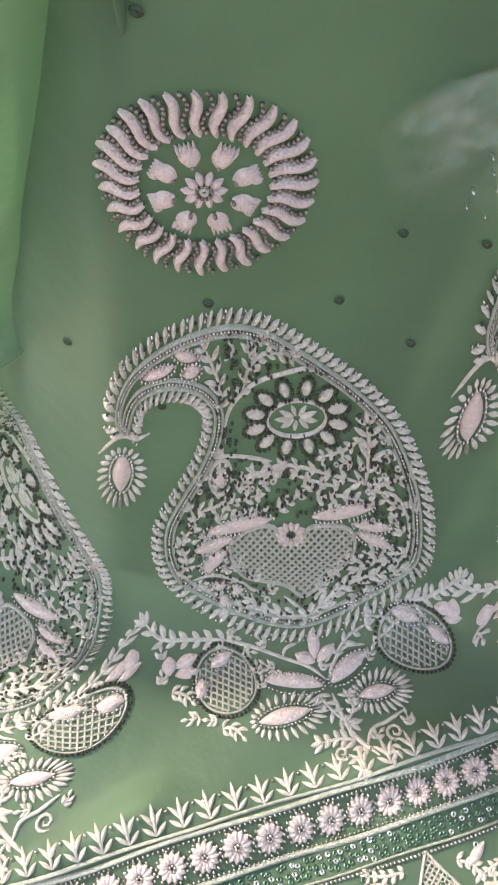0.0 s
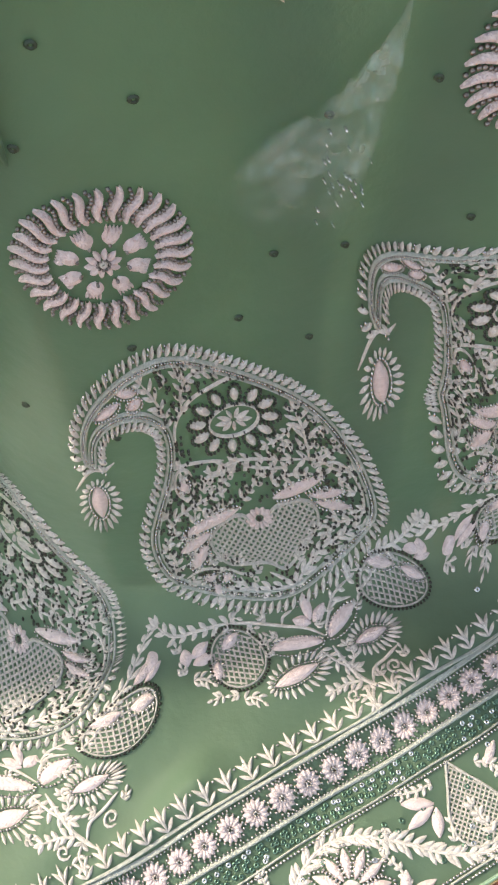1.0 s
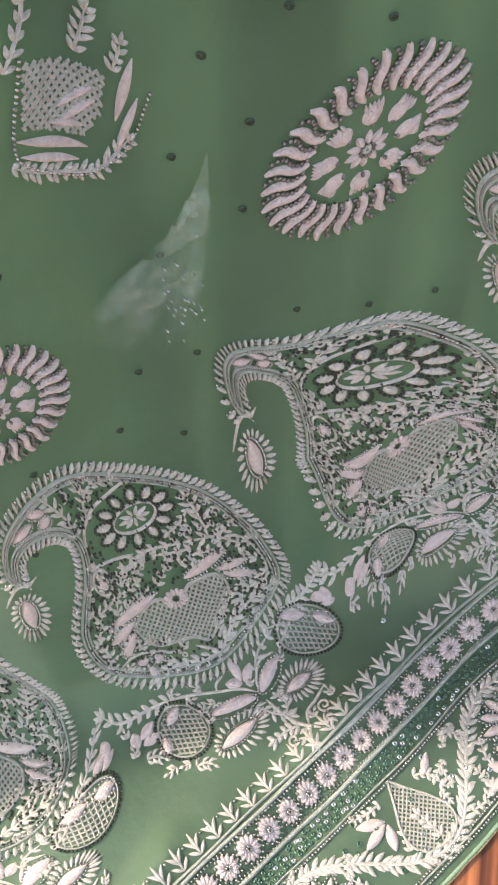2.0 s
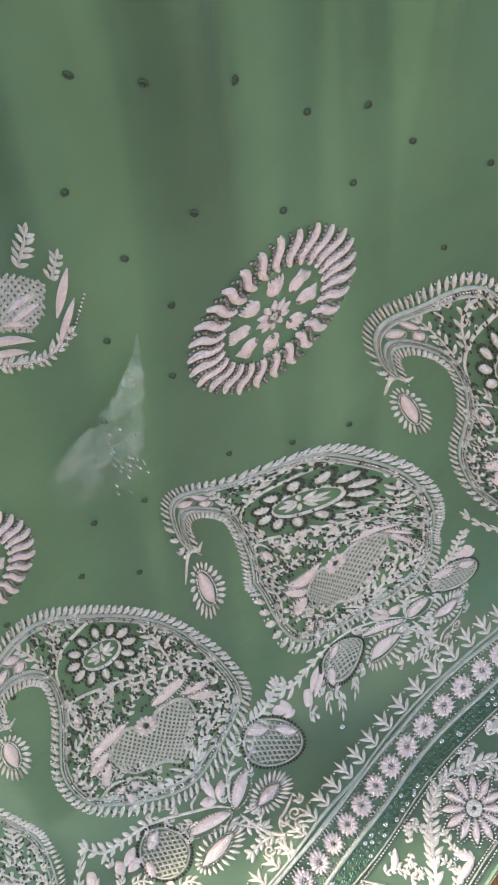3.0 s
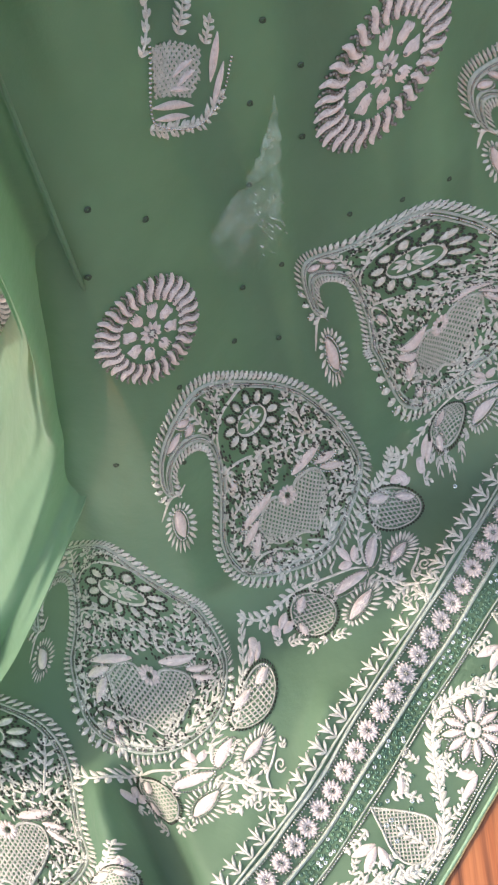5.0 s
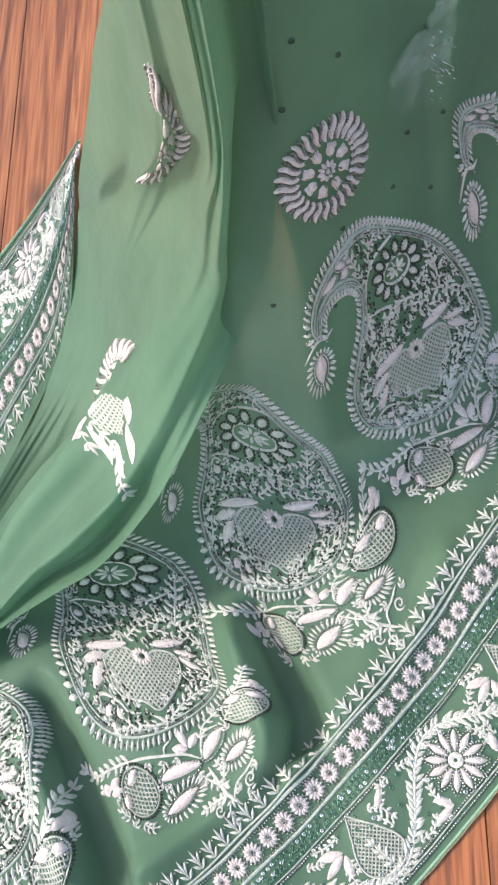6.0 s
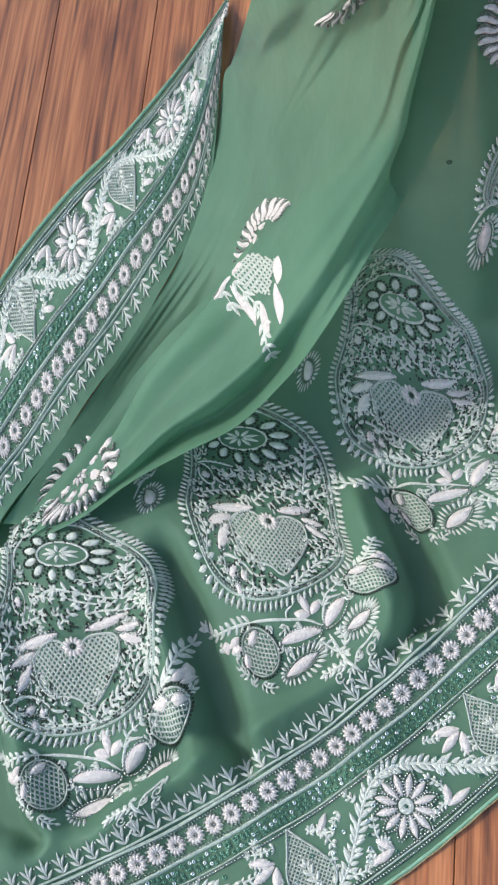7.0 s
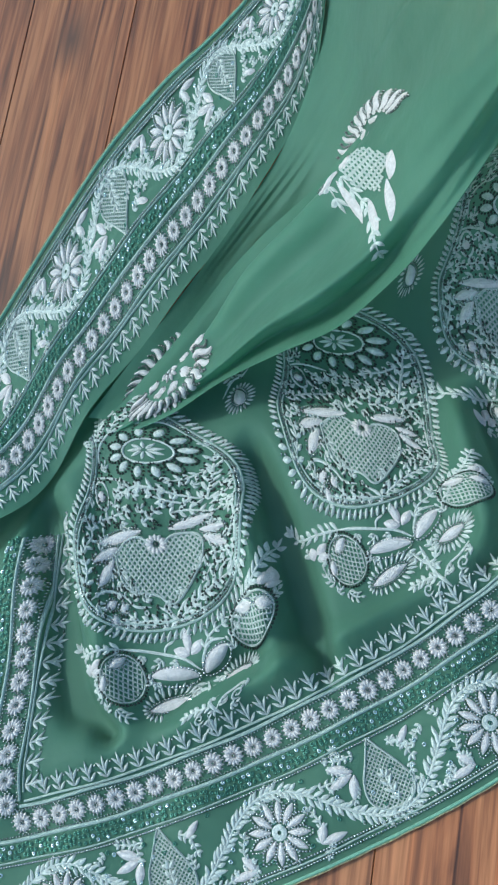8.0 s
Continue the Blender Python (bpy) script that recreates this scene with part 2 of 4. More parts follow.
def front_cloth(x, s):
    """The front of the dupatta: flat on the floor for small s, hanging for large s."""
    x, s = np.broadcast_arrays(np.asarray(x, float), np.asarray(s, float))
    f, top = foot_y(x)[..., 0], np.radians(steep(x)[..., 0])
    n = 24
    q = np.clip((s - f) / ARC, 0, 1)
    k = (np.arange(n) + 0.5) / n
    ang = top[..., None] * ramp(0, 1, q[..., None] * k)
    past = np.maximum(s - f - ARC, 0)
    y = np.minimum(s, f) + (np.cos(ang).mean(-1) * q * ARC) + past * np.cos(top)
    z = np.sin(ang).mean(-1) * q * ARC + past * np.sin(top)
    # soft hanging folds, and the turn forward beside the swag
    hang = ramp(0.33, 0.55, z)
    fold = (0.013 * np.sin(x * 74 + 0.6 + 1.5 * z) + 0.008 * np.sin(x * 141 + 2.0 - 2.0 * z) + 0.005 * np.sin(x * 230 + 5 * z)) * hang
    fold = fold + 0.0025 * np.sin(x * 47 + 1.0) * ramp(0.08, 0.25, z)
    fold = fold + 0.007 * (1 - ramp(0.095, 0.175, x)) * ramp(0.06, 0.28, z)
    y = y - fold
    # ripples of the part on the floor
    flat = 1 - ramp(0.0, 0.10, z)
    lift = 0.006 + 0.0025 * np.sin(x * 31 + y * 47) + 0.0018 * np.sin(x * 83 - y * 39 + 1.0)
    ridge = lambda ax, ay, bx, by, w, h: h * np.exp(-(((x - ax) * (by - ay) - (y - ay) * (bx - ax)) / math.hypot(bx - ax, by - ay) / w) ** 2) * ramp(-0.2, 0.15, ((x - ax) * (bx - ax) + (y - ay) * (by - ay)) / ((bx - ax) ** 2 + (by - ay) ** 2)) * (1 - ramp(0.85, 1.2, ((x - ax) * (bx - ax) + (y - ay) * (by - ay)) / ((bx - ax) ** 2 + (by - ay) ** 2)))
    inner = ramp(0.07, 0.11, y - hem_y(x)[..., 0])
    lift = lift + inner * (0.012 + ridge(0.008, 0.120, 0.016, 0.225, 0.010, 0.017) - ridge(0.000, 0.126, 0.034, 0.150, 0.007, 0.022) - ridge(0.034, 0.140, 0.036, 0.225, 0.009, 0.034)
                           + ridge(-0.128, 0.108, -0.122, 0.215, 0.010, 0.016) - ridge(-0.104, 0.100, -0.108, 0.235, 0.008, 0.034)
                           + ridge(-0.230, 0.11, -0.224, 0.25, 0.010, 0.012) - ridge(-0.236, 0.100, -0.256, 0.135, 0.007, 0.022) - ridge(-0.256, 0.125, -0.246, 0.245, 0.009, 0.034)
                           + ridge(-0.20, 0.092, -0.02, 0.128, 0.008, 0.008) - ridge(-0.21, 0.108, -0.11, 0.126, 0.008, 0.010)
                           + ridge(0.19, 0.19, 0.27, 0.25, 0.010, 0.008) - ridge(0.20, 0.175, 0.30, 0.262, 0.006, 0.006) + ridge(0.10, 0.150, 0.16, 0.205, 0.008, 0.007))
    lift = 0.003 + np.log1p(np.exp((lift - 0.003) * 600)) / 600
    lift = lift * (0.35 + 0.65 * ramp(0.0, 0.05, y - hem_y(x)[..., 0])) * flat
    under = ramp(-0.028, 0.0, y - 0.236 - (x + 0.305) * 0.667) * (1 - ramp(-0.10, -0.03, x))
    lift = lift * (1 - 0.85 * under)
    return np.stack([x, y, z + lift], -1)


# the side of the dupatta: a hem on the floor behind, and a swag that hangs over the front
side_edge = curve([(0.0, (-0.345, 0.305)), (0.2, (-0.251, 0.398)), (0.34, (-0.197, 0.451)), (0.46, (-0.147, 0.497)), (0.58, (-0.098, 0.531)),
                   (0.74, (-0.040, 0.562)), (0.88, (0.022, 0.603)), (1.0, (0.075, 0.645))])
side_inner = curve([(0.0, (-0.305, 0.238)), (0.14, (-0.252, 0.256)), (0.3, (-0.198, 0.306)), (0.46, (-0.134, 0.352)), (0.6, (-0.084, 0.391)),
                    (0.74, (-0.034, 0.434)), (0.88, (0.010, 0.490)), (1.0, (0.052, 0.590))])
# lines along the swag, from its tail on the floor up: u from the back line (0) over the folds to the front edge (1) and round it
COLUMNS = [
    (0.00, [(0, (-0.205, 0.300, 0.014)), (0.10, (-0.134, 0.352, 0.016)), (0.25, (-0.075, 0.398, 0.016)), (0.34, (-0.034, 0.434, 0.016)), (0.46, (0.005, 0.485, 0.016)), (0.60, (0.045, 0.565, 0.016)),
            (0.70, (0.050, 0.52, 0.08)), (0.78, (0.058, 0.46, 0.175)), (0.86, (0.090, 0.45, 0.260)), (0.93, (0.125, 0.45, 0.36)), (1, (0.160, 0.44, 0.70))]),
    (0.25, [(0, (-0.195, 0.296, 0.012)), (0.10, (-0.122, 0.340, 0.008)), (0.18, (-0.085, 0.372, 0.007)), (0.25, (-0.052, 0.394, 0.010)), (0.34, (-0.012, 0.415, 0.026)), (0.46, (0.022, 0.440, 0.042)),
            (0.60, (0.047, 0.425, 0.115)), (0.74, (0.083, 0.388, 0.233)), (0.80, (0.094, 0.352, 0.292)), (0.86, (0.103, 0.347, 0.358)), (1, (0.115, 0.34, 0.70))]),
    (0.42, [(0, (-0.185, 0.294, 0.012)), (0.10, (-0.110, 0.322, 0.005)), (0.18, (-0.069, 0.346, 0.007)), (0.25, (-0.037, 0.360, 0.012)), (0.34, (0.002, 0.380, 0.046)), (0.46, (0.030, 0.398, 0.088)),
            (0.60, (0.062, 0.392, 0.165)), (0.74, (0.099, 0.364, 0.256)), (0.86, (0.109, 0.332, 0.366)), (1, (0.12, 0.32, 0.70))]),
    (0.48, [(0, (-0.180, 0.292, 0.018)), (0.10, (-0.116, 0.318, 0.030)), (0.18, (-0.075, 0.341, 0.050)), (0.25, (-0.042, 0.353, 0.062)), (0.34, (-0.005, 0.369, 0.076)), (0.46, (0.035, 0.379, 0.110)),
            (0.60, (0.070, 0.375, 0.180)), (0.74, (0.106, 0.352, 0.272)), (0.86, (0.112, 0.317, 0.368)), (1, (0.122, 0.305, 0.70))]),
    (0.64, [(0, (-0.185, 0.286, 0.019)), (0.10, (-0.114, 0.302, 0.038)), (0.18, (-0.070, 0.315, 0.058)), (0.25, (-0.038, 0.322, 0.070)), (0.32, (-0.005, 0.330, 0.082)), (0.40, (0.022, 0.340, 0.118)),
            (0.50, (0.052, 0.336, 0.170)), (0.62, (0.085, 0.328, 0.225)), (0.74, (0.099, 0.318, 0.280)), (0.86, (0.112, 0.300, 0.36)), (1, (0.125, 0.295, 0.70))]),
    (0.80, [(0, (-0.190, 0.281, 0.019)), (0.10, (-0.118, 0.284, 0.049)), (0.18, (-0.074, 0.287, 0.076)), (0.25, (-0.042, 0.285, 0.094)), (0.32, (-0.008, 0.292, 0.106)), (0.40, (0.028, 0.302, 0.134)),
            (0.50, (0.060, 0.308, 0.170)), (0.62, (0.095, 0.309, 0.230)), (0.70, (0.099, 0.303, 0.262)), (0.78, (0.111, 0.297, 0.322)), (0.86, (0.116, 0.286, 0.39)), (1, (0.130, 0.28, 0.70))]),
    (0.86, [(0, (-0.190, 0.281, 0.017)), (0.10, (-0.120, 0.284, 0.041)), (0.18, (-0.074, 0.292, 0.056)), (0.25, (-0.040, 0.290, 0.070)), (0.32, (-0.004, 0.295, 0.088)), (0.40, (0.030, 0.298, 0.126)),
            (0.50, (0.064, 0.309, 0.162)), (0.62, (0.103, 0.321, 0.215)), (0.70, (0.110, 0.320, 0.252)), (0.78, (0.121, 0.314, 0.318)), (0.86, (0.126, 0.303, 0.38)), (1, (0.140, 0.295, 0.70))]),
    (1.00, [(0, (-0.191, 0.279, 0.016)), (0.06, (-0.150, 0.275, 0.032)), (0.12, (-0.110, 0.277, 0.050)), (0.18, (-0.068, 0.272, 0.072)), (0.25, (-0.033, 0.268, 0.088)), (0.32, (0.004, 0.276, 0.105)),
            (0.40, (0.034, 0.285, 0.127)), (0.50, (0.073, 0.304, 0.155)), (0.62, (0.107, 0.312, 0.200)), (0.70, (0.124, 0.308, 0.245)), (0.78, (0.136, 0.306, 0.310)), (0.86, (0.138, 0.294, 0.37)), (1, (0.150, 0.285, 0.70))]),
    (1.10, [(0, (-0.190, 0.286, 0.006)), (0.12, (-0.108, 0.294, 0.034)), (0.25, (-0.033, 0.286, 0.070)), (0.40, (0.030, 0.300, 0.112)), (0.50, (0.068, 0.318, 0.142)), (0.62, (0.100, 0.327, 0.190)),
            (0.78, (0.130, 0.322, 0.305)), (1, (0.145, 0.305, 0.70))]),
]
RAILS = [(u, curve(c)) for u, c in COLUMNS]


def swag(u, q):
    """The hanging side: u from the back line (0) to the front fold (1) and round it, q from its tail on the floor up."""
    u, q = np.broadcast_arrays(np.asarray(u, float), np.asarray(q, float))
    shape = u.shape
    u, q = u.ravel(), q.ravel()
    us = np.array([r[0] for r in RAILS])
    cols = np.stack([r[1](q) for r in RAILS])
    slope = np.zeros_like(cols)
    gaps = np.diff(us)[:, None, None]
    chord = np.diff(cols, axis=0) / gaps
    slope[1:-1] = (chord[:-1] * gaps[1:] + chord[1:] * gaps[:-1]) / (gaps[:-1] + gaps[1:]) * 0.8
    slope[0], slope[-1] = chord[0], chord[-1]
    i = np.clip(np.searchsorted(us, u, side="right") - 1, 0, len(us) - 2)
    h = (us[i + 1] - us[i])[:, None]
    w = ((u - us[i])[:, None]) / h
    n = np.arange(len(u))
    p = (cols[i, n] * (2 * w**3 - 3 * w**2 + 1) + slope[i, n] * h * (w**3 - 2 * w**2 + w)
         + cols[i + 1, n] * (3 * w**2 - 2 * w**3) + slope[i + 1, n] * h * (w**3 - w**2))
    # pleats that gather towards the top, and a few soft creases
    g = ramp(0.5, 0.8, q)
    pleat = g * (0.003 * bump(u, 0.30, 0.04) - 0.005 * bump(u, 0.16, 0.03) + 0.004 * bump(u, 0.09, 0.03) - 0.007 * bump(u, 0.71, 0.03) + 0.006 * bump(u, 0.58, 0.03) - 0.006 * bump(u, 0.94, 0.02))
    pleat = pleat + 0.0007 * np.sin(u * 61 + 7 * q) * ramp(0.15, 0.5, q) + 0.0004 * np.sin(u * 97 - 11 * q) * ramp(0.1, 0.3, q)
    pleat = pleat + 0.0011 * bump(u + 0.35 * q, 0.36, 0.02) * ramp(0.2, 0.3, q) - 0.0011 * bump(u + 0.25 * q, 0.29, 0.02) * ramp(0.2, 0.35, q)
    pleat = pleat * ramp(-0.02, 0.10, u)
    p[:, 1] -= pleat * 0.8
    p[:, 2] += pleat * 0.5
    p[:, 0] -= pleat * 0.35
    return p.reshape(shape + (3,))


def side_hem(u, w):
    """The side border on the floor: u along it, w from its outer edge (0) to the inner line (1)."""
    u, w = np.broadcast_arrays(np.asarray(u, float), np.asarray(w, float))
    a, b = side_edge(u), side_inner(u)
    p = a + (b - a) * w[..., None]
    z = 0.004 + 0.012 * ramp(0.1, 0.6, w) + 0.002 * np.sin(p[..., 0] * 60 + p[..., 1] * 25) * w + 0.018 * (1 - ramp(0.02, 0.22, u)) * w
    return np.concatenate([p, z[..., None]], -1)
# ---- end of the shape ----

# ---- helpers for building ----
def mesh_of(name, verts, faces, mat, smooth=True):
    me = bpy.data.meshes.new(name)
    me.from_pydata([tuple(v) for v in verts], [], faces)
    if smooth:
        me.polygons.foreach_set("use_smooth", [True] * len(me.polygons))
    me.materials.append(mat)
    me.update()
    return me


def part(name, data, parent, label="", kind=""):
    ob = new(name, data)
    ob.parent = parent
    return tagged(ob, label, kind=kind)


def grid_faces(nu, nv, start=0):
    i, j = np.meshgrid(np.arange(nu - 1), np.arange(nv - 1), indexing="ij")
    a = (start + i * nv + j).ravel()
    return np.stack([a, a + nv, a + nv + 1, a + 1], 1).tolist()


# ---- floor ----
floor = tagged(new("floor", mesh_of("floor", [(-4, -4, -0.012), (4, -4, -0.012), (4, 4, -0.012), (-4, 4, -0.012)], [(0, 1, 2, 3)], JOINT, False)),
               "warm brown varnished wooden plank floor", "floor", kind="structure")

# ---- the dupatta ----
dupatta = tagged(new("embroidered_dupatta"), "sage green sheer dupatta with white paisley embroidery, draped onto wooden floor", "dupatta")


top_s = curve([(-0.40, 0.26), (-0.30, 0.30), (-0.20, 0.335), (-0.10, 0.365), (0.0, 0.40), (0.05, 0.43), (0.085, 0.475), (0.105, 0.55), (0.118, 0.66), (0.13, S_TOP), (0.145, S_TOP), (0.60, S_TOP)])


def cloth_front():
    xs = np.linspace(-0.385, 0.60, 330)
    w = np.linspace(0, 1, 300) ** 0.9
    s0 = hem_y(xs)[:, 0]
    S = s0[:, None] + (top_s(xs) - s0[:, None]) * w[None]
    P = front_cloth(xs[:, None] + 0 * S, S)
    return P.reshape(-1, 3), grid_faces(len(xs), len(w))


v, fc = cloth_front()
front = part("front_cloth", mesh_of("front_cloth", v, fc, CLOTH), dupatta, "sheer green georgette with soft hanging folds")


def lining(x0, x1, lean, gap, wave):
    """One pleat of the layer that hangs behind the front."""
    a, k = np.meshgrid(np.linspace(0, 1, 40), np.linspace(0.0, 1.0, 80), indexing="ij")
    x = x0 + (x1 - x0) * a + lean * (k - 0.5) + 0.004 * np.sin(k * 8 + x0 * 90) * ramp(0, 0.3, k)
    P = front_cloth(np.clip(x, 0.10, 0.6), 0.315 + 0.525 * k)
    P[..., 0] = x
    P[..., 1] += 0.005 + gap + wave * (1 + np.sin(a * 6.0 + x0 * 70 + k * 3)) * ramp(0.05, 0.4, k)
    return P


PLEATS = [(0.130, 0.216, 0.015, 0.000, 0.002), (0.190, 0.218, 0.015, 0.006, 0.002), (0.234, 0.266, 0.040, 0.000, 0.002), (0.238, 0.260, 0.035, 0.006, 0.001), (0.264, 0.282, 0.02, 0.002, 0.002),
          (0.292, 0.307, 0.02, 0.000, 0.002), (0.317, 0.338, 0.02, 0.002, 0.002), (0.349, 0.600, 0.02, 0.000, 0.002), (0.395, 0.600, 0.0, 0.008, 0.003), (0.195, 0.600, 0.0, 0.016, 0.003)]
for row in PLEATS:
    P = lining(*row)
    part("lining_pleat", mesh_of("lining_pleat", P.reshape(-1, 3), grid_faces(*P.shape[:2]), CLOTH), dupatta, "sheer layer hanging in pleats behind the front")
U, Q = np.meshgrid(np.linspace(0, 1.10, 240), np.linspace(0, 1, 240), indexing="ij")
swag_ob = part("swag", mesh_of("swag", swag(U, Q).reshape(-1, 3), grid_faces(*U.shape), CLOTH), dupatta, "lighter green hanging fold of the same georgette")
U, W = np.meshgrid(np.linspace(0, 1, 160), np.linspace(0, 1, 40), indexing="ij")
side_ob = part("side_border_cloth", mesh_of("side_border_cloth", side_hem(U, W).reshape(-1, 3), grid_faces(*U.shape), CLOTH), dupatta)

# ---- embroidery ----
PINS = {'T': (205, 880), 'P': (400, 560), 'R': (525, 740), 'F': (515, 945), 'E': (765, 950), 'W': (275, 990), 'H': (530, 1062), 'L': (400, 1215), 'C': (728, 1140), 'S': (665, 1345), 'rs': (810, 1035), 'ls': (265, 1105), 'Q': (640, 690), 'lb': (300, 1190), 'K': (180, 690), 'bud': (212, 815), 'b1': (500, 1275), 'b2': (660, 1232), 'Z': (520, 605), 'Y': (720, 815), 'hl': (405, 962), 'hr': (626, 945)}
PAISLEYS = [
    {'R': (-0.1731, 0.2623), 'F': (-0.1818, 0.2038), 'H': (-0.1815, 0.1640), 'E': (-0.1189, 0.1991), 'W': (-0.2352, 0.2002), 'L': (-0.2209, 0.1302), 'C': (-0.1351, 0.1382), 'S': (-0.1685, 0.0935), 'rs': (-0.1129, 0.1785), 'ls': (-0.2456, 0.1592), 'Q': (-0.1292, 0.2532), 'lb': (-0.2383, 0.1403), 'b1': (-0.2008, 0.1090), 'b2': (-0.1531, 0.1143)},
    {'R': (-0.0387, 0.2909), 'F': (-0.0403, 0.2309), 'H': (-0.0437, 0.1947), 'E': (0.0015, 0.2072), 'W': (-0.0907, 0.2468), 'L': (-0.0733, 0.1557), 'C': (0.0060, 0.1718), 'S': (-0.0207, 0.1231), 'bud': (-0.1061, 0.2763), 'Q': (0.0010, 0.2799), 'ls': (-0.0998, 0.1875), 'lb': (-0.0915, 0.1666), 'b1': (-0.0532, 0.1406), 'b2': (-0.0109, 0.1519)},
    {'R': (0.0814, 0.3526), 'F': (0.0715, 0.2713), 'E': (0.1219, 0.2635), 'W': (0.0245, 0.2903), 'H': (0.0640, 0.2358), 'L': (0.0440, 0.2064), 'C': (0.1209, 0.2253), 'S': (0.1098, 0.1740), 'rs': (0.1351, 0.2719), 'ls': (0.0097, 0.2429), 'Q': (0.1088, 0.3397), 'lb': (0.0287, 0.2163), 'bud': (0.0181, 0.3117), 'P': (0.0794, 0.4012), 'Z': (0.0925, 0.3960), 'b1': (0.0671, 0.1888), 'b2': (0.1066, 0.2020)},
    {'T': (0.1255, 0.3800), 'P': (0.1607, 0.5147), 'R': (0.1842, 0.4601), 'F': (0.1907, 0.3753), 'E': (0.2459, 0.3782), 'W': (0.1402, 0.3384), 'H': (0.2006, 0.3046), 'L': (0.1767, 0.2582), 'C': (0.2534, 0.2922), 'S': (0.2450, 0.2390), 'rs': (0.2662, 0.3315), 'ls': (0.1392, 0.2781), 'Q': (0.2019, 0.4780), 'lb': (0.1514, 0.2590), 'K': (0.1274, 0.4554), 'bud': (0.1295, 0.4110), 'b1': (0.2035, 0.2481), 'b2': (0.2402, 0.2661), 'Z': (0.1792, 0.5020), 'Y': (0.2241, 0.4378), 'hl': (0.1681, 0.3630), 'hr': (0.2145, 0.3780)},
    {'T': (0.2415, 0.4443), 'K': (0.2299, 0.5246), 'R': (0.2916, 0.5099), 'F': (0.3066, 0.4452), 'E': (0.3693, 0.4294), 'W': (0.2618, 0.4409), 'H': (0.3151, 0.4001), 'L': (0.3077, 0.3357), 'C': (0.3829, 0.3679), 'S': (0.3691, 0.3070), 'rs': (0.3863, 0.4153), 'ls': (0.2667, 0.3381), 'Q': (0.3434, 0.5014), 'P': (0.2601, 0.5466), 'Z': (0.3014, 0.5411), 'Y': (0.3643, 0.4561), 'hl': (0.2894, 0.4285), 'hr': (0.3362, 0.4485), 'b1': (0.3327, 0.3244), 'b2': (0.3757, 0.3297)},
    {'T': (0.3541, 0.5204), 'K': (0.3299, 0.5873), 'R': (0.4039, 0.5442), 'F': (0.4360, 0.4560), 'W': (0.3765, 0.4813), 'L': (0.4432, 0.3537), 'ls': (0.3886, 0.4333), 'P': (0.3546, 0.6101), 'Q': (0.4141, 0.5653), 'Z': (0.3831, 0.6073), 'lb': (0.4203, 0.3813)},
]
MEDALLIONS = [
    ((0.1538, 0.5635), (0.0243, 0.0029), (-0.0007, 0.0296)),
    ((0.2877, 0.6333), (0.0312, -0.0037), (0.0167, 0.0346)),
]
SWAG_MEDALLIONS = [
    ((0.285, 0.795), (0.175, -0.010), (0.000, 0.056)),
    ((0.4800, 0.3920), (-0.1300, -0.0650), (-0.1050, 0.0630)),
    ((0.5157, 0.0572), (0.1100, 0.0470), (-0.4000, 0.0114)),
]
SWAG_PATCH = ((0.494, 0.402), (0.165, 0.047), (-0.152, 0.035))
TORN = ((0.2031, 0.6690), (0.0164, -0.0102), (0.0086, 0.0239))
DOTS = [(0.236, 0.748), (0.285, 0.730), (0.308, 0.712), (0.323, 0.680), (0.264, 0.694), (0.296, 0.678), (0.226, 0.708), (0.256, 0.743), (0.329, 0.710), (0.347, 0.690), (0.226, 0.645), (0.217, 0.606), (0.246, 0.619), (0.201, 0.551), (0.290, 0.556), (0.262, 0.564), (0.318, 0.550), (0.363, 0.634), (0.381, 0.670), (0.251, 0.654), (0.239, 0.679), (0.404, 0.642), (0.294, 0.286), (0.150, 0.639), (0.169, 0.620), (0.212, 0.505), (0.178, 0.207), (0.144, 0.466), (0.115, 0.480), (0.156, 0.521), (0.189, 0.522), (0.140, 0.609), (0.223, 0.552)]

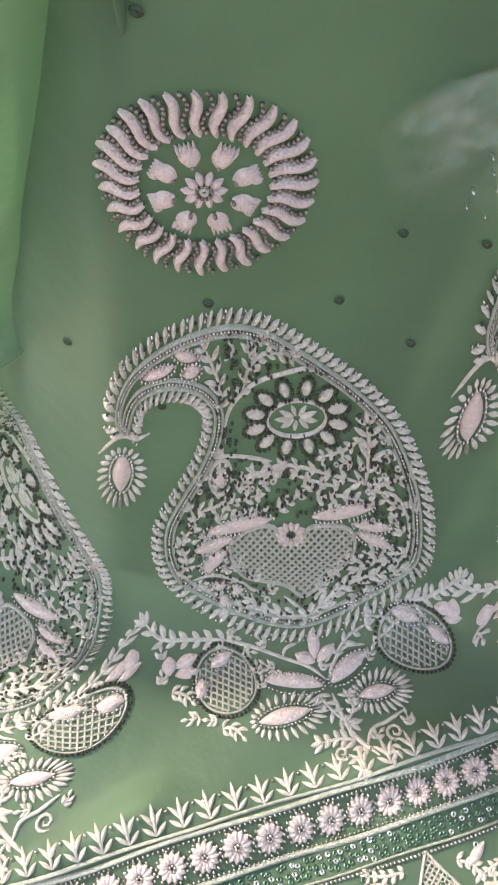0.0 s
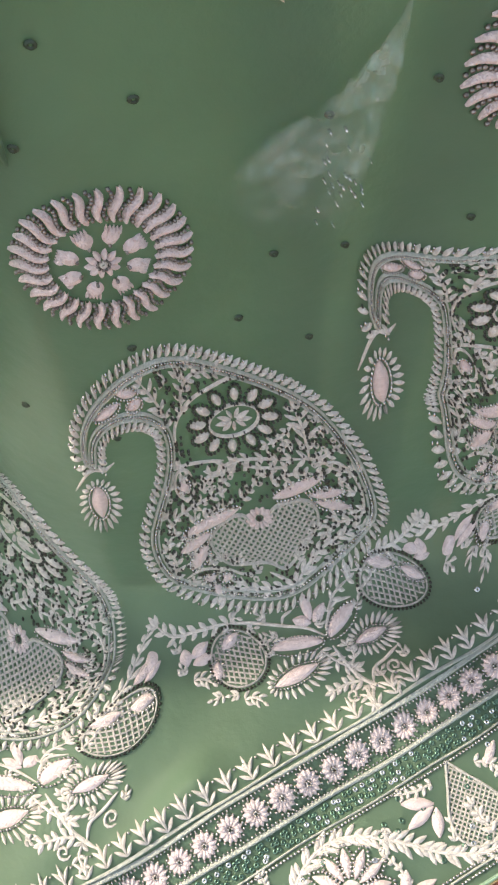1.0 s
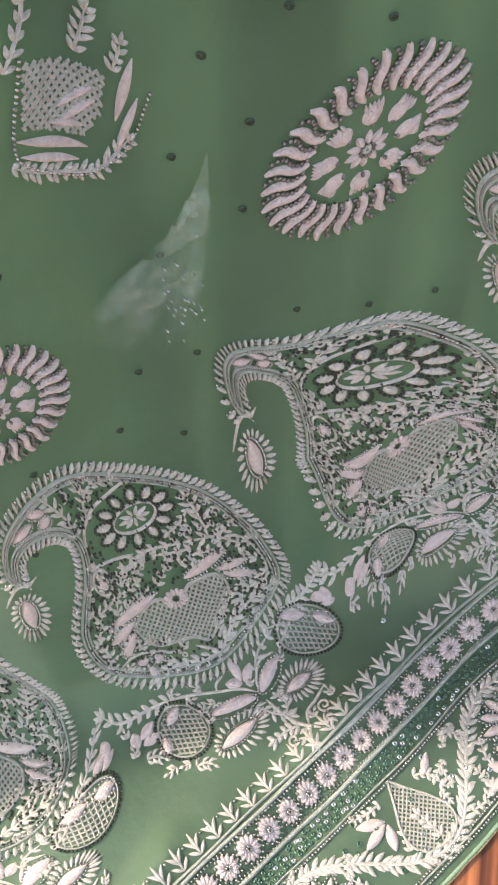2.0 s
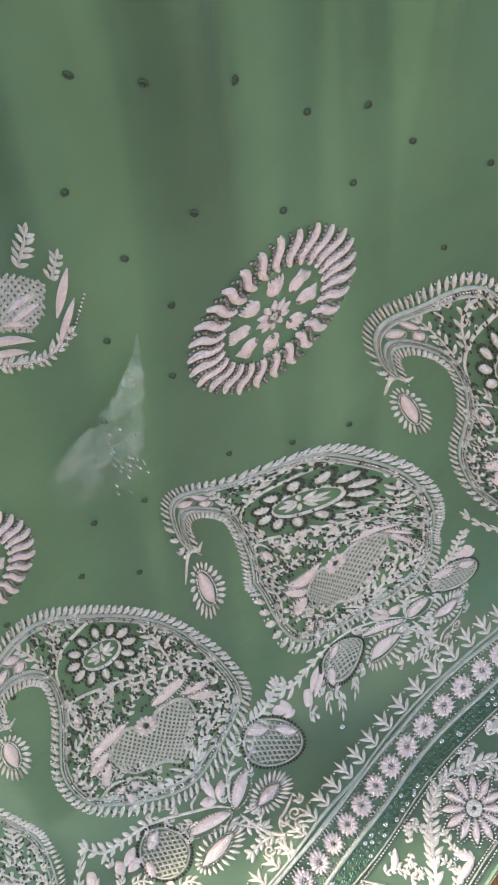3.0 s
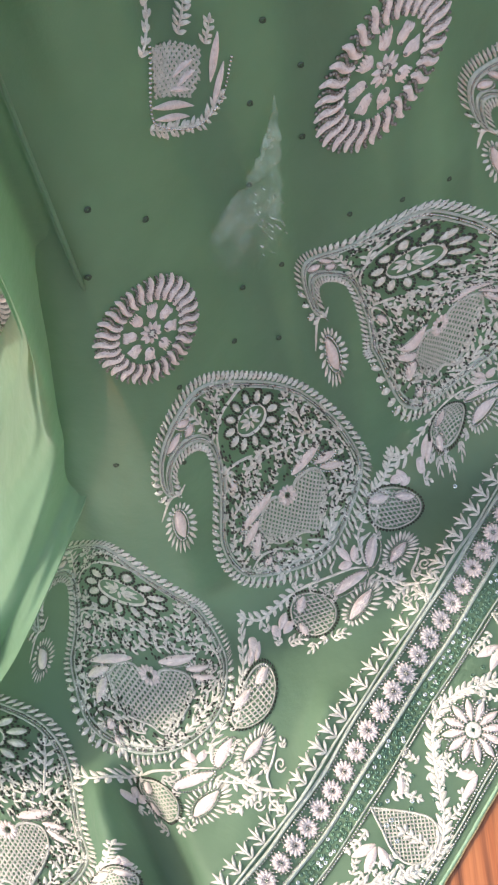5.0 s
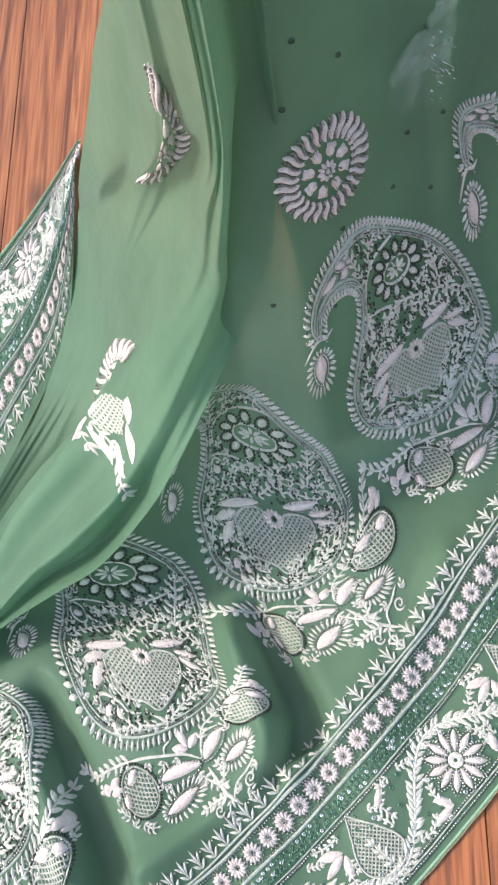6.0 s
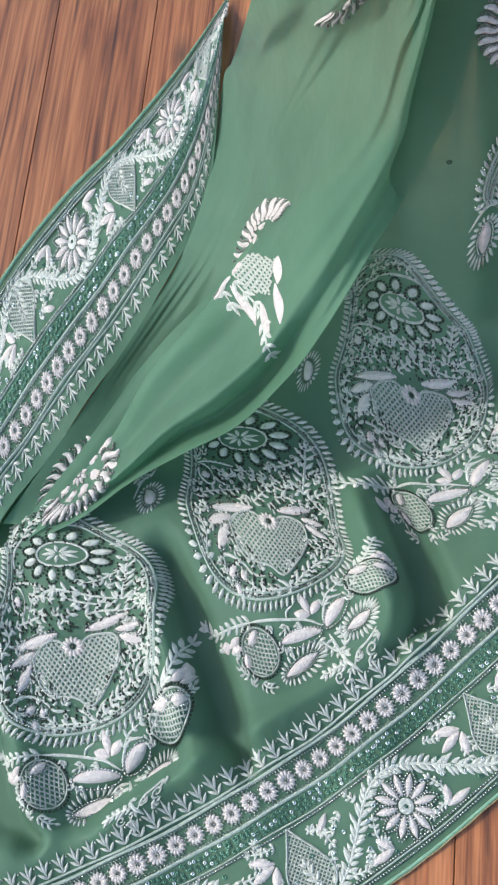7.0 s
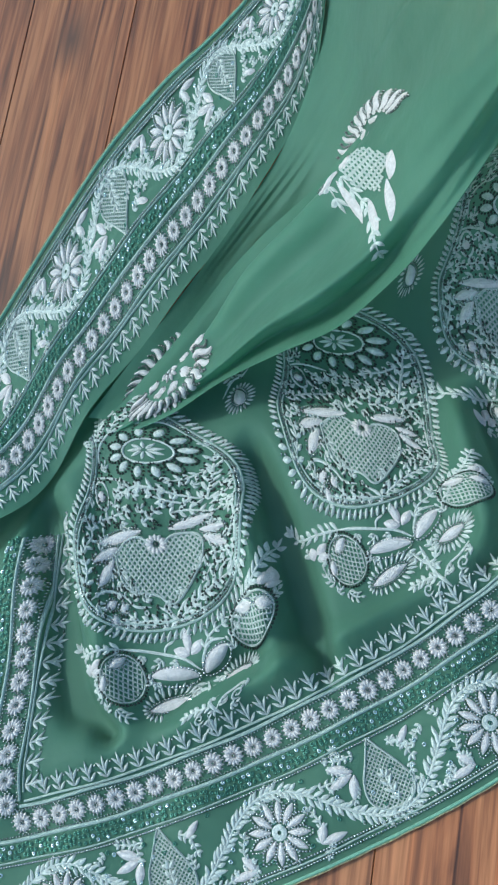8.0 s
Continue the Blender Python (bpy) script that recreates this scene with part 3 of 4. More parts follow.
class Stitches:
    """Raised stitches drawn in a plane: each vertex has two plane coordinates and a height in metres."""

    def __init__(self, fat=1.0):
        self.v, self.f, self.fat = [], [], fat

    def _strip(self, mid, half, height, across):
        """A padded ribbon along mid, with its half width and height at every point."""
        mid = np.asarray(mid, float)
        n = len(mid)
        d = np.gradient(mid, axis=0)
        d /= np.maximum(np.linalg.norm(d, axis=1, keepdims=True), 1e-9)
        side = np.stack([-d[:, 1], d[:, 0]], 1)
        k = np.linspace(-1, 1, across)
        xy = mid[:, None] + side[:, None] * (half[:, None] * k[None])[..., None]
        h = height[:, None] * (1 - k[None] ** 2) ** 0.45
        start = len(self.v)
        self.v += np.concatenate([xy, h[..., None]], -1).reshape(-1, 3).tolist()
        self.f += grid_faces(n, across, start)

    def stroke(self, pts, w, h=0.0006, taper=True, step=None, across=4):
        pts = smooth_line(pts, step or w * 1.6)
        w = w * self.fat
        q = np.linspace(0, 1, len(pts))
        prof = np.clip(4 * np.minimum(q, 1 - q) + 0.35, 0, 1) if taper else np.ones(len(pts))
        self._strip(pts, 0.5 * w * prof, h * prof, across)
        return pts

    def leaf(self, a, b, w, h=0.0011, bend=0.0, n=8, across=5, blunt=0.75):
        a, b = np.asarray(a, float), np.asarray(b, float)
        w = w * self.fat
        q = np.linspace(0, 1, n)
        off = np.array([-(b - a)[1], (b - a)[0]])
        mid = a + (b - a) * q[:, None] + off * (bend * np.sin(np.pi * q))[:, None]
        prof = np.sin(np.pi * np.clip(q, 0.02, 0.98)) ** blunt
        self._strip(mid, 0.5 * w * prof, h * np.maximum(prof, 0.15), across)
        return mid

    def wave_leaf(self, a, b, w, h, twist):
        """An S-shaped padded petal."""
        a, b = np.asarray(a, float), np.asarray(b, float)
        q = np.linspace(0, 1, 10)
        off = np.array([-(b - a)[1], (b - a)[0]])
        mid = a + (b - a) * q[:, None] + off * (twist * np.sin(2 * np.pi * q))[:, None]
        prof = np.sin(np.pi * (0.06 + 0.9 * q)) ** 0.55
        self._strip(mid, 0.5 * w * prof, h * prof, 5)

    def bead(self, p, r, h=0.0009, n=6):
        start = len(self.v)
        ang = np.arange(n) * 2 * np.pi / n + random.random()
        for rr, hh in ((1.0, 0.15), (0.8, 0.75)):
            self.v += [(p[0] + r * rr * math.cos(t), p[1] + r * rr * math.sin(t), h * hh) for t in ang]
        self.v.append((p[0], p[1], h))
        for i in range(n):
            j = (i + 1) % n
            self.f += [(start + i, start + j, start + n + j, start + n + i), (start + n + i, start + n + j, start + 2 * n)]

    def ring(self, p, r, hole, h=0.0007, n=12):
        start = len(self.v)
        for rr, hh in ((r, 0.3), ((r + hole) / 2, 1.0), (hole, 0.4)):
            self.v += [(p[0] + rr * math.cos(t), p[1] + rr * math.sin(t), h * hh) for t in np.arange(n) * 2 * np.pi / n]
        for k in (0, n):
            self.f += [(start + k + i, start + k + (i + 1) % n, start + k + n + (i + 1) % n, start + k + n + i) for i in range(n)]

    def beads_along(self, pts, gap, r, h=0.0009, chance=1.0):
        for p in smooth_line(pts, gap):
            if random.random() < chance:
                self.bead(p, r * random.uniform(0.85, 1.15), h)

    def sprig(self, pts, w, leaf_len, leaf_w, gap, spread=50, both=True, h=0.0008):
        """A stem with small leaves along it."""
        line = smooth_line(pts, gap)
        self.stroke(pts, w, 0.0006)
        d = np.gradient(line, axis=0) if len(line) > 1 else np.array([[1.0, 0.0]])
        for k in range(len(line)):
            u = d[k] / max(np.linalg.norm(d[k]), 1e-9)
            for sgn in ((1, -1) if both else ((1,) if k % 2 else (-1,))):
                t = math.radians(spread * sgn + random.uniform(-12, 12))
                e = np.array([u[0] * math.cos(t) - u[1] * math.sin(t), u[0] * math.sin(t) + u[1] * math.cos(t)])
                size = leaf_len * random.uniform(0.75, 1.15)
                self.leaf(line[k], line[k] + e * size, leaf_w, h, bend=random.uniform(-0.08, 0.08), n=6, across=4)
        u = d[-1] / max(np.linalg.norm(d[-1]), 1e-9)
        self.leaf(line[-1], line[-1] + u * leaf_len, leaf_w, h, n=6, across=4)

    def curl(self, c, r, turns=1.3, a0=0.0, w=5):
        q = np.linspace(0, 1, 14)
        t = a0 + q * turns * 2 * np.pi
        rr = r * (1 - 0.75 * q)
        self.stroke(np.stack([c[0] + rr * np.cos(t), c[1] + rr * np.sin(t)], 1), w)

    def net(self, poly, gap, w, tilt=0.0, h=0.0006, skew=90.0):
        """A drawn-thread lattice inside a polygon."""
        poly = np.asarray(poly, float)
        mid = poly.mean(0)
        reach = np.linalg.norm(poly - mid, axis=1).max()
        for turn in (tilt, tilt + skew):
            u = np.array([math.cos(math.radians(turn)), math.sin(math.radians(turn))])
            v = np.array([-u[1], u[0]])
            for k in np.arange(-reach, reach, gap):
                ts = np.arange(-reach, reach, gap * 0.5)
                pts = mid + u * ts[:, None] + v * k
                keep = inside(poly, pts)
                run = []
                for p, ok in zip(np.append(pts, [[1e9, 1e9]], 0), np.append(keep, False)):
                    if ok:
                        run.append(p)
                    elif len(run) > 1:
                        run = np.array(run)
                        hh = h * (0.75 + 0.25 * np.cos(np.arange(len(run)) * np.pi))
                        self._strip(run, np.full(len(run), w / 2), hh, 3)
                        run = []
                    else:
                        run = []

    def lay(self, name, mat, parent, warp, surface, label="", kind="", up=0.0003):
        """Lays the stitches on a cloth surface and makes the mesh."""
        if not self.v:
            return None
        v = np.array(self.v)
        ab = warp(v[:, :2])
        e = 2e-4
        p = surface(ab[:, 0], ab[:, 1])
        da = surface(ab[:, 0] + e, ab[:, 1]) - p
        db = surface(ab[:, 0], ab[:, 1] + e) - p
        n = np.cross(da, db)
        n /= np.maximum(np.linalg.norm(n, axis=1, keepdims=True), 1e-12)
        n *= np.where(n @ np.array([-0.1, -0.7, 0.7]) < 0, -1.0, 1.0)[:, None]
        return part(name, mesh_of(name, p + n * (np.minimum(v[:, 2:] * 1.4, 0.0007 + v[:, 2:] * 0.6) + up), self.f, mat), parent, label, kind)


def smooth_line(pts, step):
    pts = np.asarray(pts, float)
    if len(pts) > 2:
        k = np.arange(len(pts))
        pts = curve([(i, tuple(p)) for i, p in zip(k, pts)])(np.linspace(0, len(pts) - 1, len(pts) * 8))
    seg = np.r_[0, np.cumsum(np.linalg.norm(np.diff(pts, axis=0), axis=1))]
    n = max(2, int(round(seg[-1] / step)) + 1)
    q = np.linspace(0, seg[-1], n)
    return np.stack([np.interp(q, seg, pts[:, 0]), np.interp(q, seg, pts[:, 1])], 1)


def inside(poly, pts):
    x, y = pts[:, 0], pts[:, 1]
    hit = np.zeros(len(pts), bool)
    for (ax, ay), (bx, by) in zip(poly, np.roll(poly, -1, 0)):
        if ay != by:
            hit ^= ((ay > y) != (by > y)) & (x < (bx - ax) * (y - ay) / (by - ay) + ax)
    return hit


def oval(c, rx, ry, n=24, turn=0.0, a0=0.0, a1=360.0):
    t = np.radians(np.linspace(a0, a1, n))
    x, y, k = rx * np.cos(t), ry * np.sin(t), math.radians(turn)
    return np.stack([c[0] + x * math.cos(k) - y * math.sin(k), c[1] + x * math.sin(k) + y * math.cos(k)], 1)


def pinned(pins):
    """A smooth bending of the drawing plane that carries each named pin to its place on the cloth."""
    names = list(pins)
    src = (np.array([PINS[n] for n in names], float) - (500, 900)) / 500
    dst = np.array([pins[n] for n in names], float)

    def basis(a, b):
        r2 = ((a[:, None] - b[None]) ** 2).sum(-1)
        return 0.5 * r2 * np.log(r2 + 1e-9)

    n = len(src)
    big = np.zeros((n + 3, n + 3))
    big[:n, :n] = basis(src, src) - 0.003 * np.eye(n)
    big[:n, n:] = np.c_[np.ones(n), src]
    big[n:, :n] = big[:n, n:].T
    co = np.linalg.solve(big, np.r_[dst, np.zeros((3, 2))])

    def warp(p):
        q = (np.asarray(p, float) - (500, 900)) / 500
        return basis(q, src) @ co[:n] + np.c_[np.ones(len(q)), q] @ co[n:]
    return warp


def affine(c, r, u):
    c, r, u = np.array(c), np.array(r), np.array(u)
    return lambda p: c + np.asarray(p)[:, :1] * r + np.asarray(p)[:, 1:2] * u


def spiky_bud(st, beads, spikes, a, b, w, length, n=22, skip=0.0):
    """A padded leaf with a fringe of short stitches round it."""
    st.leaf(a, b, w, 0.0015, n=9)
    a, b = np.array(a, float), np.array(b, float)
    mid, half = (a + b) / 2, np.linalg.norm(b - a) / 2
    turn = math.degrees(math.atan2(b[1] - a[1], b[0] - a[0]))
    for p, o in zip(oval(mid, half * 1.08, w * 0.72, n, turn), oval(mid, half + length, w * 0.7 + length, n, turn)):
        slant = (b - a) / (2 * half) * length * 0.35
        spikes.leaf(p, o + slant, 6.5, 0.0008, n=5, across=4)
    beads.beads_along(oval(mid, half * 1.04, w * 0.62, 30, turn), 7, 2.7)


def fill_sprigs(vines, region, taken, rng, plan, others=()):
    """Small curved sprigs set evenly into the free ground of a region."""
    used = np.concatenate([np.array(st.v)[::3, :2] for st in (vines, *others) if st.v])
    low, high = region.min(0), region.max(0)
    for reach, tries in plan:
        for _ in range(tries):
            p = np.array((rng.uniform(low[0], high[0]), rng.uniform(low[1], high[1])))
            t, turn = rng.uniform(0, 6.28), rng.choice((-1, 1)) * rng.uniform(0.25, 0.6)
            line = [p]
            for k in range(3 if reach > 9 else 2):
                line.append(line[-1] + reach * 1.15 * np.array((math.cos(t + turn * k), math.sin(t + turn * k))))
            line = np.array(line)
            if not inside(region, line).all() or any(taken(w) for w in line) or any(((used - w) ** 2).sum(1).min() < reach ** 2 for w in line):
                continue
            start = len(vines.v)
            vines.stroke(line, 5.2)
            for k in range(1, len(line)):
                for side in (-1, 1):
                    e = t + turn * (k - 1) + side * rng.uniform(0.6, 0.95)
                    vines.leaf(line[k - 1], line[k - 1] + (8 + reach) * np.array((math.cos(e), math.sin(e))), 6.2, 0.0009, bend=0.16 * side, n=6, across=4)
            e = t + turn * (len(line) - 2)
            vines.leaf(line[-1], line[-1] + 14 * np.array((math.cos(e), math.sin(e))), 6.2, 0.0009, n=5, across=4)
            used = np.concatenate([used, np.array(vines.v[start:])[::3, :2]])


def paisley(pins, hook=True):
    warp = pinned(pins)
    vines, cord, spikes, beads, dark = Stitches(1.12), Stitches(), Stitches(1.2), Stitches(), Stitches()
    body = [(212, 738), (196, 715), (200, 680), (225, 640), (270, 607), (330, 584), (400, 575), (460, 586), (520, 615), (580, 655), (640, 700), (690, 757),
            (722, 825), (740, 890), (742, 960), (722, 1020), (672, 1068), (600, 1096), (520, 1107), (440, 1107), (372, 1088), (322, 1048), (299, 990),
            (301, 930), (326, 875), (356, 820), (376, 765), (379, 715), (360, 682), (330, 663), (290, 656), (250, 666), (224, 692), (213, 738)]
    if not hook:
        body = body[7:29]
    line = smooth_line(body, 5.0)
    d = np.gradient(line, axis=0)
    d /= np.linalg.norm(d, axis=1, keepdims=True)
    out = np.stack([d[:, 1], -d[:, 0]], 1)
    narrow = np.ones(len(line))
    if hook:
        narrow[:70] = np.linspace(0.5, 1, 70)
    cord.stroke(line + out * 2, 6, 0.0009, False, 5)
    cord.stroke(line - out * (11 * narrow[:, None]), 5, 0.0008, False, 5)
    beads.beads_along(line - out * (4.5 * narrow[:, None]), 6.5, 2.6, 0.0009)
    for k in range(0, len(line), 3):
        a = line[k] + out[k] * 6
        lean = d[k] * 13
        spikes.leaf(a, a + out[k] * 22 + lean, 7.4, 0.0012, n=6, across=4)
        m = a + out[k] * 11 + lean * 0.5 + d[k] * 7
        (beads if k % 2 else dark).bead(m, 2.6)
        if k % 2:
            beads.bead(m + out[k] * 8 + lean * 0.4, 2.3)
    motif = vines
    # hook: hanging bud and small leaf cluster
    petals = []
    if hook:
        bud = Stitches()
        spiky_bud(bud, beads, spikes, (208, 780), (214, 850), 36, 24, 22)
        petals.append(("tail_bud", bud, PADDED))
        vines.stroke([(162, 782), (190, 752), (212, 742), (232, 748), (258, 738)], 6)
        for a, b, w in (((245, 641), (306, 624), 17), ((305, 604), (348, 616), 17), ((318, 640), (352, 632), 20)):
            leaf = Stitches()
            leaf.leaf(a, b, w, 0.0013)
            petals.append(("leaf", leaf, PADDED))
            beads.beads_along(oval(((a[0] + b[0]) / 2, (a[1] + b[1]) / 2), math.dist(a, b) / 2 + 2, w / 2 + 3, 20, math.degrees(math.atan2(b[1] - a[1], b[0] - a[0]))), 7, 2.4)
    # rosette
    ros, rosbeads = Stitches(), Stitches()
    c = np.array((525.0, 738.0))
    for k in range(12):
        t = math.radians(30 * k + 14)
        e = np.array((math.cos(t) * 1.38, math.sin(t)))
        petal = Stitches()
        petal.leaf(c + e * 43, c + e * 69, 19, 0.0013, n=7, blunt=0.6)
        petals.append(("rosette_petal", petal, THREAD))
        turn = math.degrees(math.atan2(e[1], e[0]))
        for p in oval(c + e * 56, 22, 13.5, 15, turn):
            rosbeads.bead(p, 3.4)
    ros.stroke(oval(c, 54, 34, 36), 6, 0.0008, False)
    for k in range(9):
        t = 2 * math.pi * k / 9 + 0.3
        star = Stitches()
        star.leaf(c + np.array((math.cos(t) * 6, math.sin(t) * 4)), c + np.array((math.cos(t) * 40, math.sin(t) * 25)), 9, 0.0009, n=6, across=4)
        petals.append(("star_leaf", star, THREAD))
    # vines
    vines.stroke([(398, 775), (396, 735), (412, 698), (450, 668), (500, 655), (548, 650), (590, 675)], 6.5)
    vines.sprig([(392, 705), (382, 655), (362, 605)], 5.5, 26, 8, 22)
    vines.sprig([(426, 684), (440, 640), (470, 618), (512, 622)], 5.5, 24, 8, 22)
    vines.stroke([(400, 592), (412, 610), (395, 625)], 5)
    vines.sprig([(648, 862), (655, 800), (652, 752)], 6.5, 32, 9, 23, 45)
    vines.sprig([(640, 858), (560, 838), (500, 826), (452, 838)], 5.5, 24, 8, 28, 42)
    vines.sprig([(600, 866), (540, 852), (505, 830)], 5, 20, 8, 24)
    vines.sprig([(660, 866), (705, 850), (722, 838)], 5.5, 20, 8, 22)
    vines.stroke([(655, 872), (700, 880), (724, 925), (716, 985), (686, 1024)], 6)
    vines.sprig([(722, 905), (690, 890), (672, 872)], 5, 20, 7, 22)
    vines.sprig([(718, 985), (690, 990), (660, 985)], 5, 22, 8, 20)
    vines.sprig([(700, 1012), (650, 1005), (628, 1020)], 5, 22, 8, 20)
    vines.sprig([(543, 1094), (600, 1060), (650, 1042), (700, 1030)], 6, 28, 9.5, 22, 38)
    vines.sprig([(543, 1094), (480, 1092), (405, 1094)], 6, 26, 9.5, 22, 38)
    vines.stroke([(500, 1064), (525, 1078), (543, 1094), (555, 1068), (575, 1055)], 6)
    vines.stroke([(340, 1045), (375, 1030), (420, 1042), (445, 1062), (482, 1064)], 5.5)
    vines.sprig([(440, 1085), (420, 1070), (412, 1048)], 5, 18, 7, 20)
    vines.sprig([(318, 1035), (330, 1000), (322, 965)], 5.5, 22, 8, 20)
    vines.sprig([(325, 950), (348, 925), (340, 895)], 5, 20, 7.5, 20)
    vines.sprig([(352, 900), (400, 888), (450, 880)], 5, 20, 8, 20)
    vines.sprig([(420, 866), (445, 838), (480, 842)], 5, 20, 8, 20)
    vines.sprig([(560, 885), (600, 880), (650, 890)], 5, 20, 8, 22)
    vines.sprig([(490, 905), (520, 885), (540, 870)], 5, 20, 8, 18)
    vines.stroke([(370, 800), (400, 798), (440, 806), (480, 818)], 5.5)
    vines.stroke(oval((391, 838), 19, 33, 22), 6)
    vines.sprig([(640, 780), (610, 800), (575, 812)], 5, 18, 7, 20)
    for k in range(7):
        vines.ring((random.uniform(420, 690), random.uniform(800, 880)), 6, 2.5)
    for p in ((705, 830), (620, 1045), (600, 1000), (660, 690), (330, 1065), (470, 1075), (455, 640), (340, 690)):
        vines.ring(p, 6.5, 2.5)
    # filling between the vines
    ground = np.array(body, float) if not hook else np.array(body[6:29], float)
    rng = random.Random(len(pins))
    taken = lambda p: ((p[0] - 525) / 112) ** 2 + ((p[1] - 738) / 84) ** 2 < 1 or (395 < p[0] < 635 and 915 < p[1] < 1060 and abs(p[0] - 515) < (1075 - p[1]) * 1.1)
    fill_sprigs(vines, ground, taken, rng, ((11.0, 500), (8.0, 650), (5.6, 600)))
    for _ in range(1500):
        p = np.array((rng.uniform(300, 740), rng.uniform(580, 1105)))
        if inside(ground, p[None])[0] and not taken(p):
            if rng.random() < 0.03:
                vines.ring(p, 5.2, 2.2, 0.0006, 9)
            else:
                dark.bead(p, 3.2)
    # net heart and its petals
    heart = Stitches()
    shape = [(405, 962), (440, 938), (480, 932), (515, 958), (552, 932), (600, 930), (626, 945), (622, 985), (585, 1028), (537, 1062), (500, 1042), (435, 1032), (412, 1000)]
    heart.net(shape, 9.6, 4.4, 45)
    heart.stroke(shape + shape[:1], 6, 0.0008, False)
    for a, b, w in (((360, 941), (482, 919), 21), ((345, 977), (412, 950), 22), ((358, 1022), (400, 972), 25), ((552, 917), (662, 899), 21), ((624, 927), (692, 936), 18), ((632, 942), (692, 976), 21),
                    ((377, 838), (400, 842), 24)):
        petal = Stitches()
        petal.leaf(a, b, w, 0.0016, n=10, blunt=0.65)
        petals.append(("petal", petal, PADDED))
        beads.beads_along(oval(((a[0] + b[0]) / 2, (a[1] + b[1]) / 2), math.dist(a, b) / 2 + 2, w / 2 + 3, 30, math.degrees(math.atan2(b[1] - a[1], b[0] - a[0]))), 7.5, 2.5, chance=0.85)
    flower = Stitches()
    for k in range(12):
        t = 2 * math.pi * k / 12
        flower.leaf((515 + 8 * math.cos(t), 946 + 6 * math.sin(t)), (515 + 28 * math.cos(t), 946 + 20 * math.sin(t)), 11, 0.0012, n=6)
    dark.bead((515, 946), 5)
    for a, b in (((372, 1063), (398, 1050)), ((405, 1068), (425, 1060)), ((390, 1075), (392, 1098))):
        petal = Stitches()
        petal.leaf(a, b, 19, 0.0013)
        petals.append(("petal", petal, PADDED))
        beads.beads_along(oval(((a[0] + b[0]) / 2, (a[1] + b[1]) / 2), 16, 12, 14), 7, 2.3)
    # base: two net flowers, leaves, buds and stems
    discs = []
    for c, rx, ry, turn, leaves in (((730, 1140), 68, 47, 6, (((682, 1102), (735, 1112)), ((750, 1118), (792, 1138)))),
                                    ((400, 1215), 54, 58, -25, (((372, 1192), (408, 1166)), ((352, 1248), (358, 1212))))):
        disc = Stitches()
        disc.net(oval(c, rx * 0.93, ry * 0.93, 28, turn), 10.2, 3.7, 20, skew=70)
        disc.stroke(oval(c, rx * 0.97, ry * 0.97, 28, turn), 4, 0.0007, False)
        dark.beads_along(oval(c, rx * 1.07, ry * 1.09, 40, turn), 8, 3.2)
        discs.append(disc)
        for a, b in leaves:
            leaf = Stitches()
            leaf.leaf(a, b, 22, 0.0022)
            petals.append(("leaf", leaf, PADDED))
            beads.beads_along(oval(((a[0] + b[0]) / 2, (a[1] + b[1]) / 2), math.dist(a, b) / 2 + 3, 14, 20, math.degrees(math.atan2(b[1] - a[1], b[0] - a[0]))), 7, 2.5)
    for a, b, w in (((468, 1208), (568, 1216), 28), ((584, 1212), (642, 1164), 28)):
        leaf = Stitches(1.15)
        leaf.leaf(a, b, w, 0.0018, bend=-0.08, n=10, blunt=0.6)
        petals.append(("leaf", leaf, PADDED))
        beads.beads_along(oval(((a[0] + b[0]) / 2, (a[1] + b[1]) / 2), math.dist(a, b) / 2 + 4, w / 2 + 7, 34, math.degrees(math.atan2(b[1] - a[1], b[0] - a[0]))), 7.5, 3.0)
    for a, b, w in (((522, 1154), (556, 1170), 20), ((556, 1164), (552, 1112), 16), ((560, 1170), (588, 1142), 18), ((299, 1206), (300, 1172), 20), ((309, 1194), (348, 1172), 18),
                    ((310, 1206), (352, 1197), 18), ((762, 1090), (800, 1086), 17), ((798, 1106), (798, 1070), 22), ((780, 1104), (815, 1098), 13)):
        leaf = Stitches(1.25)
        leaf.leaf(a, b, w, 0.0014)
        petals.append(("leaf", leaf, PADDED))
    for a, b, w in (((458, 1287), (548, 1262), 30), ((630, 1241), (694, 1224), 26)):
        bud = Stitches()
        spiky_bud(bud, beads, spikes, a, b, w, 24, 26)
        petals.append(("bud", bud, PADDED))
    vines.sprig([(395, 1148), (335, 1148), (290, 1140), (262, 1112)], 6, 24, 9, 20, 45)
    vines.sprig([(690, 1092), (740, 1082), (778, 1058), (808, 1030)], 6, 26, 9, 17, 48)
    vines.stroke([(395, 1148), (450, 1152), (500, 1162), (545, 1178), (576, 1206)], 6)
    vines.stroke([(500, 1160), (505, 1145), (525, 1135)], 5)
    vines.stroke([(640, 1150), (605, 1150), (585, 1180), (580, 1206)], 6)
    vines.sprig([(590, 1160), (610, 1135), (640, 1122)], 5, 18, 7, 20)
    vines.sprig([(655, 1148), (690, 1120), (650, 1110)], 5, 16, 7, 22)
    vines.stroke([(585, 1232), (600, 1270), (625, 1310), (668, 1346)], 7)
    vines.sprig([(560, 1235), (590, 1270), (618, 1290)], 5, 22, 8, 20)
    vines.stroke([(648, 1330), (655, 1300), (680, 1285), (708, 1262)], 6)
    vines.curl((694, 1302), 16, 1.4, 1.0, 5)
    vines.sprig([(628, 1318), (600, 1316), (570, 1322)], 5.5, 22, 9, 16)
    vines.curl((605, 1340), 14, 1.3, 0.4, 5)
